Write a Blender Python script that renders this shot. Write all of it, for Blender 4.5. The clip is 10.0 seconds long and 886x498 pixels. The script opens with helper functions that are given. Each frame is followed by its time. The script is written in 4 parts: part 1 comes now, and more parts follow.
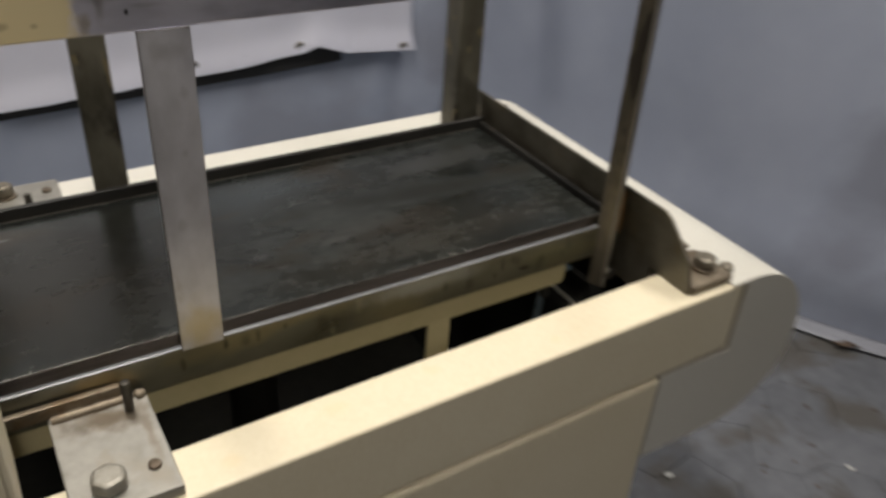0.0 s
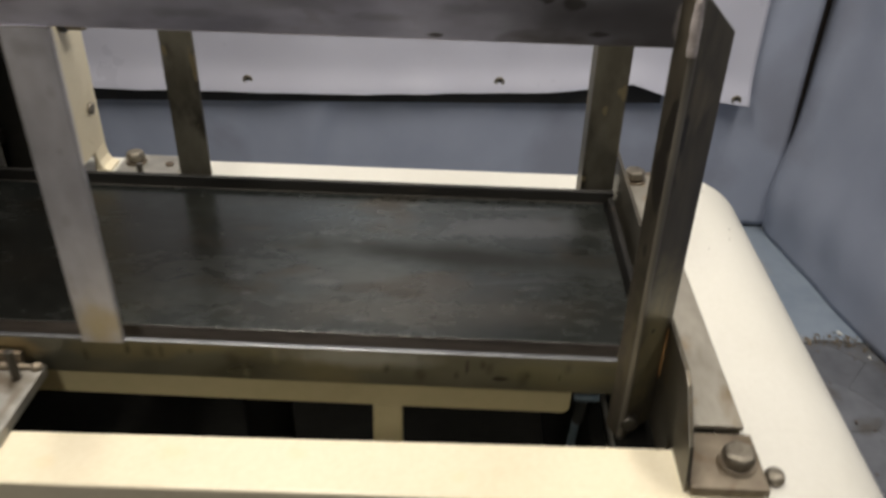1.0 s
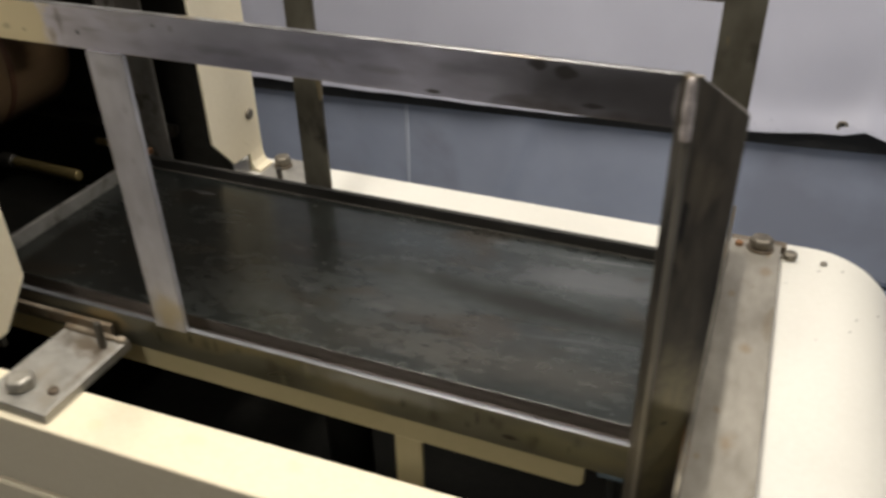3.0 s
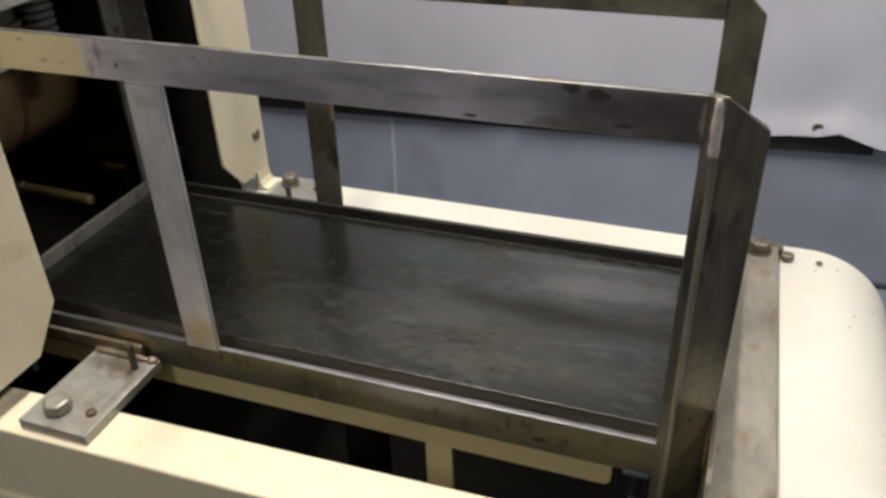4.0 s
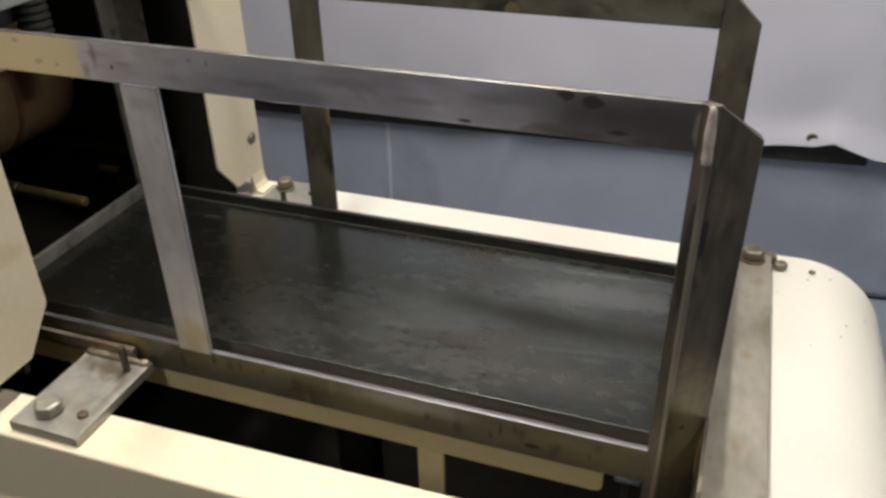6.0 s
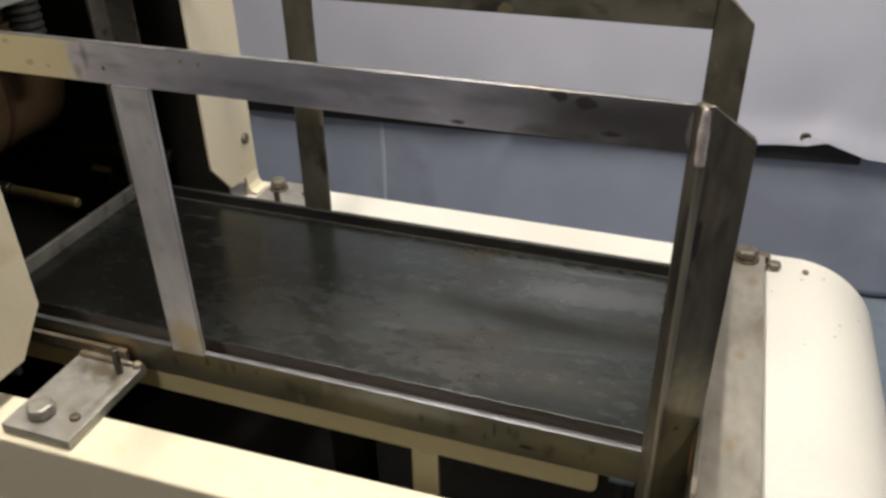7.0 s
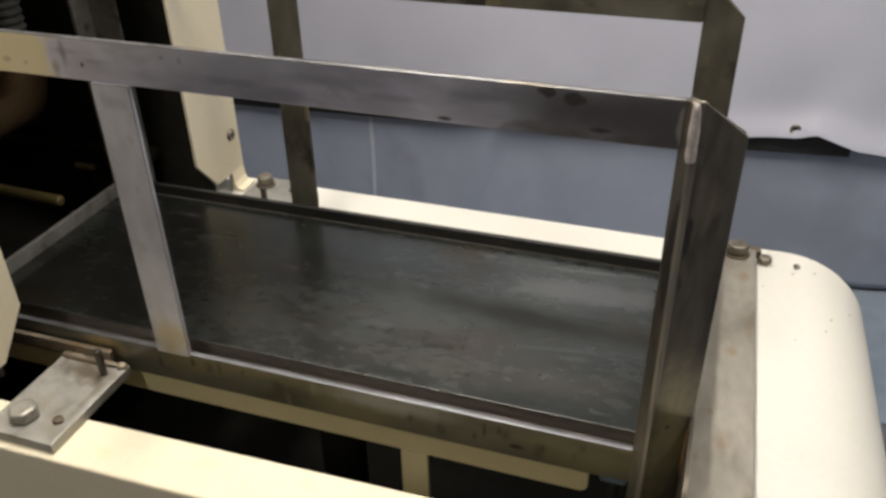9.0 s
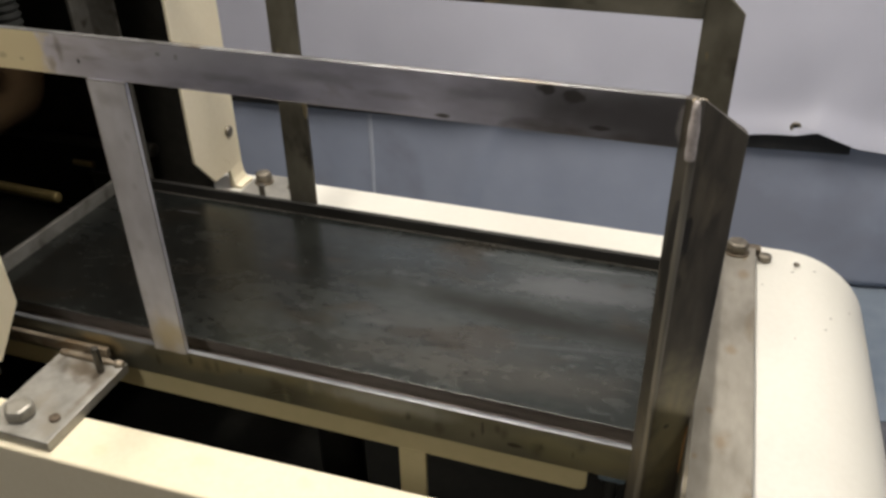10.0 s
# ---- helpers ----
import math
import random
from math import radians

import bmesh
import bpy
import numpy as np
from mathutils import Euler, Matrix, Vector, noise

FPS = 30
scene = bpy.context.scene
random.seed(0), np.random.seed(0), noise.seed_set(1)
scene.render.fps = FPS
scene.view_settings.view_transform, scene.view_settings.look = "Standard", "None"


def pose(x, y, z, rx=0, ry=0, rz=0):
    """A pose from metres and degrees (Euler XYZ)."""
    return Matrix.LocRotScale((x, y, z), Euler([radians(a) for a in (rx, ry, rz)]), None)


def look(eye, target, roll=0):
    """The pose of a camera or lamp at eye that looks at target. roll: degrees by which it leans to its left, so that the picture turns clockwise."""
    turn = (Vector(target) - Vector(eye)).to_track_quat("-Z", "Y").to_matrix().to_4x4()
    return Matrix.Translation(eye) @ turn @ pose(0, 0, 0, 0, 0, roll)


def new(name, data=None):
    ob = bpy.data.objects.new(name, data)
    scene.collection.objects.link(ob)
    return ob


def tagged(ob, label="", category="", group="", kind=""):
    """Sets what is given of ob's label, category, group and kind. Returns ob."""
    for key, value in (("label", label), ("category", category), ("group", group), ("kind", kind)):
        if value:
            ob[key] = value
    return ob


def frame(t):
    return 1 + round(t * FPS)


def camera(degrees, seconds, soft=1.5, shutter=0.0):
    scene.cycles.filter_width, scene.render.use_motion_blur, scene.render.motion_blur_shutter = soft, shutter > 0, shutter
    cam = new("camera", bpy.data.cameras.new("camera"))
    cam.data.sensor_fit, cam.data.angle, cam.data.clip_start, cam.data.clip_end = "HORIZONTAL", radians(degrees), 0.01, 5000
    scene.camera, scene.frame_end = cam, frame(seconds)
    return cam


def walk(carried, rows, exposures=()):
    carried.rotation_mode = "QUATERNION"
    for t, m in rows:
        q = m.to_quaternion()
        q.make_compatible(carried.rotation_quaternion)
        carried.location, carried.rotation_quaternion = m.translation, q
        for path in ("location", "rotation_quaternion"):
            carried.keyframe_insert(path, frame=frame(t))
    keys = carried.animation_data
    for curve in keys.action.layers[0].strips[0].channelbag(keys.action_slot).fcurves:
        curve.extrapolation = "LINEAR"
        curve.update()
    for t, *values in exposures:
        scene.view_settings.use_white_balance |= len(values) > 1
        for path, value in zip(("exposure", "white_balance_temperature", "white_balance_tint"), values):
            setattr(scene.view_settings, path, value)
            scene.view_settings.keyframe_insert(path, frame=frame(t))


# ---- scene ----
cam = camera(56.7, 10.0, soft=3.0, shutter=0.5)
PATH = [
    (0, (-0.184, -0.609, 1.268), (0.736, 0.800, 0.186), 4.0),
    (0.2, (-0.078, -0.593, 1.251), (0.621, 0.934, 0.166), 2.5),
    (0.5, (0.117, -0.616, 1.264), (0.475, 1.024, 0.176), 3.9),
    (0.7, (0.207, -0.628, 1.275), (0.334, 1.052, 0.197), 3.2),
    (1, (0.282, -0.587, 1.261), (0.243, 1.097, 0.183), 1.6),
    (1.2, (0.316, -0.539, 1.259), (0.235, 1.147, 0.186), 2.8),
    (1.5, (0.344, -0.483, 1.262), (0.154, 1.193, 0.186), 2.8),
    (1.7, (0.377, -0.461, 1.26), (0.037, 1.188, 0.181), 1.1),
    (2, (0.457, -0.464, 1.274), (-0.058, 1.139, 0.194), 0.4),
    (2.2, (0.507, -0.47, 1.279), (-0.105, 1.109, 0.215), -0.0),
    (2.5, (0.55, -0.48, 1.28), (-0.113, 1.079, 0.216), 0.2),
    (2.7, (0.539, -0.491, 1.282), (-0.142, 1.054, 0.21), -0.3),
    (3, (0.481, -0.524, 1.294), (-0.168, 1.035, 0.223), -1.3),
    (3.2, (0.443, -0.544, 1.302), (-0.17, 1.021, 0.217), -2.0),
    (4.3, (0.441, -0.569, 1.32), (-0.144, 1.033, 0.275), -1.7),
    (4.5, (0.441, -0.571, 1.319), (-0.143, 1.033, 0.277), -1.5),
    (5, (0.44, -0.573, 1.319), (-0.142, 1.029, 0.273), -1.4),
    (5.5, (0.442, -0.57, 1.318), (-0.14, 1.034, 0.274), -1.2),
    (7, (0.443, -0.565, 1.319), (-0.123, 1.042, 0.273), -1.0),
    (7.5, (0.443, -0.562, 1.318), (-0.115, 1.046, 0.268), -1.0),
    (8, (0.444, -0.559, 1.318), (-0.111, 1.049, 0.266), -0.9),
    (8.5, (0.444, -0.556, 1.317), (-0.104, 1.053, 0.263), -1.0),
    (9, (0.442, -0.553, 1.317), (-0.101, 1.053, 0.256), -1.0),
    (9.5, (0.441, -0.55, 1.316), (-0.101, 1.054, 0.252), -0.9),
    (10, (0.442, -0.549, 1.316), (-0.099, 1.053, 0.248), -0.9),
]
walk(cam, [(t, look(eye, target, roll)) for t, eye, target, roll in PATH],
     [(0.0, -0.26), (0.5, -0.28), (1.0, -0.20), (1.5, -0.19), (2.0, -0.09), (3.0, -0.04), (4.5, 0.0), (10.0, 0.0)])

# ---- world and light ----
world = bpy.data.worlds.new("world")
scene.world = world
world.use_nodes = True
world.node_tree.nodes["Background"].inputs[0].default_value = (0.55, 0.62, 0.75, 1)
world.node_tree.nodes["Background"].inputs[1].default_value = 0.05


def area_lamp(name, x, y, z, sx, sy, watts, colour, aim=None):
    data = bpy.data.lights.new(name, "AREA")
    data.shape, data.size, data.size_y = "RECTANGLE", sx, sy
    data.energy, data.color = watts, colour
    ob = new(name, data)
    ob.matrix_world = look((x, y, z), aim) if aim else Matrix.Translation((x, y, z))
    return ob


# none in view: the first fits a cast shadow, the rest are added fill
LAMPS = [(1.25, 0.34, 2.52), (-0.08, 0.17, 2.52), (-0.30, -2.00, 2.52)]
for (lx, ly, lz), watts in zip(LAMPS, (25, 38, 19)):
    area_lamp("tube_light", lx, ly, lz - 0.075, 0.16, 1.2, watts, (1.0, 0.940, 0.868))


# ---- materials ----
def shade(name, low, high, rough=0.5, metal=0.0, grain=40.0, blotch=4.0, bump=0.15, stretch=(1, 1, 1), rough_var=0.12,
          stain=None, stain_at=0.62, stain_scale=9.0, in_place=False, coat=0.0, detail=6.0, fleck=None, fleck_at=0.72, fleck_scale=55.0, vary=0.0):
    """Two-scale colour between low and high, with optional stains and flecks, roughness variation and fine relief."""
    m = bpy.data.materials.new(name)
    m.use_nodes = True
    n, l = m.node_tree.nodes, m.node_tree.links
    bsdf = n["Principled BSDF"]
    coord = n.new("ShaderNodeTexCoord")
    mapping = n.new("ShaderNodeMapping")
    mapping.inputs["Scale"].default_value = stretch
    place = n.new("ShaderNodeNewGeometry").outputs["Position"] if in_place else coord.outputs["Object"]
    l.new(place, mapping.inputs[0])

    def noise_at(scale, det=detail, distort=0.0):
        t = n.new("ShaderNodeTexNoise")
        t.inputs["Scale"].default_value, t.inputs["Detail"].default_value = scale, det
        t.inputs["Distortion"].default_value = distort
        l.new(mapping.outputs[0], t.inputs[0])
        return t.outputs[0]

    def ramp(src, a, b):
        r = n.new("ShaderNodeMapRange")
        r.inputs[1].default_value, r.inputs[2].default_value = a, b
        l.new(src, r.inputs[0])
        return r.outputs[0]

    def mix(fac, a, b):
        x = n.new("ShaderNodeMix")
        x.data_type = "RGBA"
        l.new(fac, x.inputs[0])
        for v, i in ((a, 6), (b, 7)):
            if isinstance(v, tuple):
                x.inputs[i].default_value = (*v, 1)
            else:
                l.new(v, x.inputs[i])
        return x.outputs[2]

    def add(a, b, k):
        x = n.new("ShaderNodeMath")
        x.operation = "MULTIPLY_ADD"
        l.new(a, x.inputs[0])
        x.inputs[1].default_value = k
        l.new(b, x.inputs[2])
        return x.outputs[0]

    big, fine = noise_at(blotch, 5.0, 0.4), noise_at(grain)
    both = add(fine, big, 0.6)
    colour = mix(ramp(both, 0.55, 1.05), low, high)
    if stain:
        colour = mix(ramp(noise_at(stain_scale, 8.0, 0.25), stain_at, stain_at + 0.1), colour, stain)
    if fleck:
        colour = mix(ramp(noise_at(fleck_scale, 2.0), fleck_at, fleck_at + 0.03), colour, fleck)
    if vary:
        info = n.new("ShaderNodeObjectInfo")
        hsv = n.new("ShaderNodeHueSaturation")
        l.new(colour, hsv.inputs["Color"])
        r = n.new("ShaderNodeMapRange")
        r.inputs[3].default_value, r.inputs[4].default_value = 1 - vary, 1 + vary
        l.new(info.outputs["Random"], r.inputs[0])
        l.new(r.outputs[0], hsv.inputs["Value"])
        colour = hsv.outputs[0]
    l.new(colour, bsdf.inputs["Base Color"])
    rr = n.new("ShaderNodeMapRange")
    rr.inputs[1].default_value, rr.inputs[2].default_value = 0.5, 1.1
    rr.inputs[3].default_value, rr.inputs[4].default_value = max(0.03, rough - rough_var), min(1, rough + rough_var)
    l.new(both, rr.inputs[0])
    l.new(rr.outputs[0], bsdf.inputs["Roughness"])
    bsdf.inputs["Metallic"].default_value = metal
    bsdf.inputs["Coat Weight"].default_value = coat
    if bump:
        b = n.new("ShaderNodeBump")
        b.inputs["Strength"].default_value, b.inputs["Distance"].default_value = bump, 0.002
        l.new(both, b.inputs["Height"])
        l.new(b.outputs[0], bsdf.inputs["Normal"])
    return m


CREAM = shade("cream paint", (0.680, 0.600, 0.424), (0.743, 0.673, 0.506), 0.38, grain=180, blotch=5, bump=0.018, stain=(0.60, 0.50, 0.32), stain_at=0.66, stain_scale=7)
COVER = shade("cover paint", (0.575, 0.555, 0.487), (0.630, 0.612, 0.548), 0.40, grain=160, blotch=4, bump=0.018, stain=(0.70, 0.64, 0.48), stain_at=0.68, stain_scale=5,
              fleck=(0.30, 0.28, 0.24), fleck_at=0.775, fleck_scale=38)
STEEL = shade("worn steel", (0.29, 0.285, 0.30), (0.47, 0.46, 0.48), 0.40, 0.75, grain=24, blotch=5, bump=0.04, stretch=(0.35, 1, 1), rough_var=0.16,
              stain=(0.20, 0.165, 0.125), stain_at=0.62, stain_scale=7, fleck=(0.06, 0.055, 0.05), fleck_at=0.68, fleck_scale=26)
SCALE_RAIL = shade("brown mill-scale rail", (0.090, 0.084, 0.063), (0.195, 0.180, 0.140), 0.50, 0.62, grain=60, blotch=16, bump=0.05, stretch=(0.6, 1, 1), rough_var=0.14,
                   stain=(0.045, 0.040, 0.032), stain_at=0.55, stain_scale=22, fleck=(0.20, 0.165, 0.10), fleck_at=0.66, fleck_scale=44)
SCALE_STEEL = shade("brown mill-scale steel", (0.080, 0.072, 0.052), (0.180, 0.166, 0.128), 0.50, 0.62, grain=60, blotch=16, bump=0.05, stretch=(1, 1, 0.5), rough_var=0.14,
                    stain=(0.050, 0.044, 0.034), stain_at=0.56, stain_scale=22, fleck=(0.21, 0.17, 0.10), fleck_at=0.66, fleck_scale=44)
STEEL_LIGHT = shade("ground steel", (0.42, 0.415, 0.445), (0.66, 0.655, 0.70), 0.42, 0.6, grain=70, blotch=14, bump=0.03, stretch=(1, 1, 0.5), rough_var=0.12,
                    stain=(0.36, 0.33, 0.29), stain_at=0.62, stain_scale=18, fleck=(0.20, 0.19, 0.18), fleck_at=0.74, fleck_scale=45)
STEEL_DARK = shade("dark oiled steel", (0.06, 0.056, 0.047), (0.12, 0.11, 0.093), 0.40, 0.8, grain=40, blotch=8, bump=0.06, stretch=(1, 1, 0.4))
PLATE = shade("rolled steel plate", (0.062, 0.069, 0.063), (0.122, 0.133, 0.125), 0.27, 0.92, grain=95, blotch=10, bump=0.012, stretch=(0.55, 1, 1), rough_var=0.10,
              stain=(0.092, 0.084, 0.067), stain_at=0.55, stain_scale=13, fleck=(0.140, 0.146, 0.140), fleck_at=0.75, fleck_scale=60)
PLATE_EDGE = shade("plate edges", (0.15, 0.125, 0.11), (0.32, 0.28, 0.25), 0.45, 0.5, grain=160, blotch=12, bump=0.2, stretch=(0.3, 1, 3))
STAINED = shade("stained steel", (0.265, 0.242, 0.198), (0.39, 0.364, 0.308), 0.46, 0.6, grain=110, blotch=24, bump=0.05, stretch=(1, 0.4, 1), rough_var=0.10, stain=(0.21, 0.165, 0.105), stain_at=0.56, stain_scale=18,
                fleck=(0.30, 0.19, 0.09), fleck_at=0.76, fleck_scale=40)
PAD = shade("brown stained pad", (0.12, 0.094, 0.065), (0.25, 0.21, 0.155), 0.48, 0.6, grain=80, blotch=26, bump=0.06, stain=(0.14, 0.10, 0.06), stain_at=0.55, stain_scale=40)
WELD = shade("weld bead", (0.40, 0.355, 0.335), (0.64, 0.585, 0.56), 0.6, 0.6, grain=420, blotch=90, bump=0.25)
WELD_OLD = shade("old weld", (0.12, 0.095, 0.06), (0.25, 0.20, 0.13), 0.55, 0.6, grain=420, blotch=90, bump=0.6)
WELD_RUST = shade("rusty weld", (0.20, 0.10, 0.035), (0.42, 0.25, 0.11), 0.7, 0.2, grain=300, blotch=50, bump=0.5)
RUST = shade("rust", (0.14, 0.065, 0.028), (0.28, 0.145, 0.065), 0.8, 0.1, grain=200, blotch=30, bump=0.5)
RUST_DARK = shade("dark rusty steel", (0.060, 0.042, 0.028), (0.13, 0.10, 0.07), 0.5, 0.5, grain=200, blotch=60, bump=0.3)
BOLT_PALE = shade("worn bright bolt", (0.20, 0.187, 0.155), (0.37, 0.350, 0.305), 0.48, 0.6, grain=200, blotch=60, bump=0.1)
BOLT = shade("dirty zinc bolt", (0.12, 0.105, 0.080), (0.28, 0.25, 0.20), 0.48, 0.8, grain=300, blotch=60, bump=0.15)
BRACKET = shade("dull ground steel", (0.235, 0.225, 0.198), (0.38, 0.365, 0.328), 0.50, 0.6, grain=110, blotch=26, bump=0.05, rough_var=0.14,
                stain=(0.30, 0.275, 0.23), stain_at=0.57, stain_scale=24, fleck=(0.20, 0.18, 0.15), fleck_at=0.72, fleck_scale=70)
# black base colour stands in for shade in hollows and the hood
BLACK = shade("black for shaded insides", (0.022, 0.021, 0.017), (0.042, 0.040, 0.034), 0.9, grain=60, blotch=6, bump=0.1)
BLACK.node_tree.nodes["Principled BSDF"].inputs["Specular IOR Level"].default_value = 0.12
# near-black base colour stands in for the shade inside the machine
INNER_SHADE = shade("unlit machine inside", (0.008, 0.008, 0.007), (0.018, 0.0175, 0.015), 0.9, grain=60, blotch=6, bump=0.1)
INNER_SHADE.node_tree.nodes["Principled BSDF"].inputs["Specular IOR Level"].default_value = 0.12
WOOD = shade("varnished wood", (0.075, 0.047, 0.024), (0.140, 0.090, 0.048), 0.35, grain=60, blotch=8, bump=0.06, stretch=(1, 0.15, 1))
BAND = shade("dark brown band", (0.05, 0.02, 0.012), (0.09, 0.04, 0.02), 0.5, grain=80, blotch=10, bump=0.1)
BRASS = shade("brass rod", (0.185, 0.140, 0.055), (0.29, 0.225, 0.095), 0.45, 0.5, grain=120, blotch=20, bump=0.05)
GREY_SHEET = shade("grey enamel", (0.33, 0.35, 0.325), (0.40, 0.42, 0.39), 0.5, grain=120, blotch=6, bump=0.04)
TARP = shade("blue tarpaulin", (0.268, 0.297, 0.370), (0.328, 0.358, 0.438), 0.42, grain=9, blotch=1.1, bump=0.03, stain=(0.240, 0.257, 0.312), stain_at=0.56, stain_scale=2.0)
SEAM = shade("pale seam tape", (0.375, 0.400, 0.455), (0.465, 0.49, 0.55), 0.4, grain=60, blotch=9, bump=0.05)
BANNER = shade("white vinyl", (0.478, 0.483, 0.556), (0.528, 0.533, 0.61), 0.30, grain=7, blotch=1.1, bump=0.02)
MATT_BLACK = shade("matt black", (0.012, 0.012, 0.012), (0.03, 0.028, 0.026), 0.6, grain=80, blotch=10, bump=0.2)
FLOOR_BLUE = shade("blue floor paint", (0.17, 0.21, 0.26), (0.25, 0.295, 0.35), 0.48, grain=26, blotch=3, bump=0.25, stain=(0.30, 0.30, 0.30), stain_at=0.63, stain_scale=5,
                   fleck=(0.55, 0.55, 0.52), fleck_at=0.76, fleck_scale=30)
PAVER = shade("worn grey paver", (0.070, 0.074, 0.084), (0.145, 0.151, 0.167), 0.6, grain=30, blotch=3.0, bump=0.5, stain=(0.075, 0.070, 0.064), stain_at=0.53, stain_scale=6,
              fleck=(0.055, 0.045, 0.035), fleck_at=0.69, fleck_scale=22, vary=0.05, in_place=True)
MORTAR = shade("dirt joint", (0.055, 0.056, 0.058), (0.11, 0.112, 0.116), 0.9, grain=120, blotch=14, bump=0.8)
WALL = shade("unseen brown wall", (0.085, 0.070, 0.056), (0.14, 0.118, 0.098), 0.85, grain=60, blotch=2, bump=0.2)
CEILING = shade("grey plaster", (0.42, 0.42, 0.41), (0.52, 0.52, 0.51), 0.9, grain=60, blotch=2, bump=0.2)
HEM = shade("pale hem", (0.215, 0.222, 0.25), (0.26, 0.267, 0.30), 0.4, grain=30, blotch=6, bump=0.1)
HOSE_BLACK = shade("dusty black rubber", (0.022, 0.023, 0.021), (0.050, 0.051, 0.047), 0.8, grain=80, blotch=10, bump=0.1)
HOSE = shade("dusty blue plastic", (0.08, 0.12, 0.15), (0.14, 0.18, 0.21), 0.3, grain=80, blotch=20, bump=0.03)
PRIMER = shade("bared metal", (0.26, 0.25, 0.22), (0.42, 0.40, 0.36), 0.6, grain=200, blotch=60, bump=0.3)
DIRT = shade("brown rubble", (0.075, 0.06, 0.042), (0.20, 0.16, 0.115), 0.9, grain=160, blotch=30, bump=0.5)
LEAF = shade("dry debris", (0.055, 0.035, 0.025), (0.11, 0.075, 0.05), 0.8, grain=120, blotch=20, bump=0.4)
CHIP = shade("paint chip", (0.5, 0.5, 0.47), (0.7, 0.7, 0.66), 0.6, grain=120, blotch=20, bump=0.3)
GLOW = bpy.data.materials.new("lamp diffuser")
GLOW.use_nodes = True
GLOW.node_tree.nodes["Principled BSDF"].inputs["Base Color"].default_value = (0.9, 0.9, 0.88, 1)
GLOW.node_tree.nodes["Principled BSDF"].inputs["Emission Color"].default_value = (1.0, 0.95, 0.88, 1)
GLOW.node_tree.nodes["Principled BSDF"].inputs["Emission Strength"].default_value = 6.0


def add_overspray(m, colour, edge):
    """Paint left on one end of a bar: below x = edge, with a ragged border."""
    n, l = m.node_tree.nodes, m.node_tree.links
    bsdf = n["Principled BSDF"]
    coord, sep, tex = n.new("ShaderNodeTexCoord"), n.new("ShaderNodeSeparateXYZ"), n.new("ShaderNodeTexNoise")
    tex.inputs["Scale"].default_value, tex.inputs["Detail"].default_value = 46.0, 8.0
    l.new(coord.outputs["Object"], sep.inputs[0])
    l.new(coord.outputs["Object"], tex.inputs[0])
    ragged, r, x = n.new("ShaderNodeMath"), n.new("ShaderNodeMapRange"), n.new("ShaderNodeMix")
    ragged.operation = "MULTIPLY_ADD"
    ragged.inputs[1].default_value = 0.07
    l.new(tex.outputs[0], ragged.inputs[0])
    l.new(sep.outputs[0], ragged.inputs[2])
    r.inputs[1].default_value, r.inputs[2].default_value = edge + 0.042, edge + 0.029
    l.new(ragged.outputs[0], r.inputs[0])
    x.data_type = "RGBA"
    l.new(r.outputs[0], x.inputs[0])
    l.new(bsdf.inputs["Base Color"].links[0].from_socket, x.inputs[6])
    x.inputs[7].default_value = (*colour, 1)
    l.new(x.outputs[2], bsdf.inputs["Base Color"])
    inv = n.new("ShaderNodeMapRange")
    inv.inputs[3].default_value, inv.inputs[4].default_value = 0.75, 0.0
    l.new(r.outputs[0], inv.inputs[0])
    l.new(inv.outputs[0], bsdf.inputs["Metallic"])
    return m


RAIL_STEEL = add_overspray(shade("worn steel with cream overspray", (0.40, 0.393, 0.46), (0.74, 0.732, 0.84), 0.46, 0.30, grain=75, blotch=15, bump=0.04, stretch=(0.35, 1, 1), rough_var=0.14,
                                 stain=(0.25, 0.22, 0.21), stain_at=0.58, stain_scale=24, fleck=(0.16, 0.145, 0.14), fleck_at=0.72, fleck_scale=60), (0.55, 0.47, 0.29), -0.100)


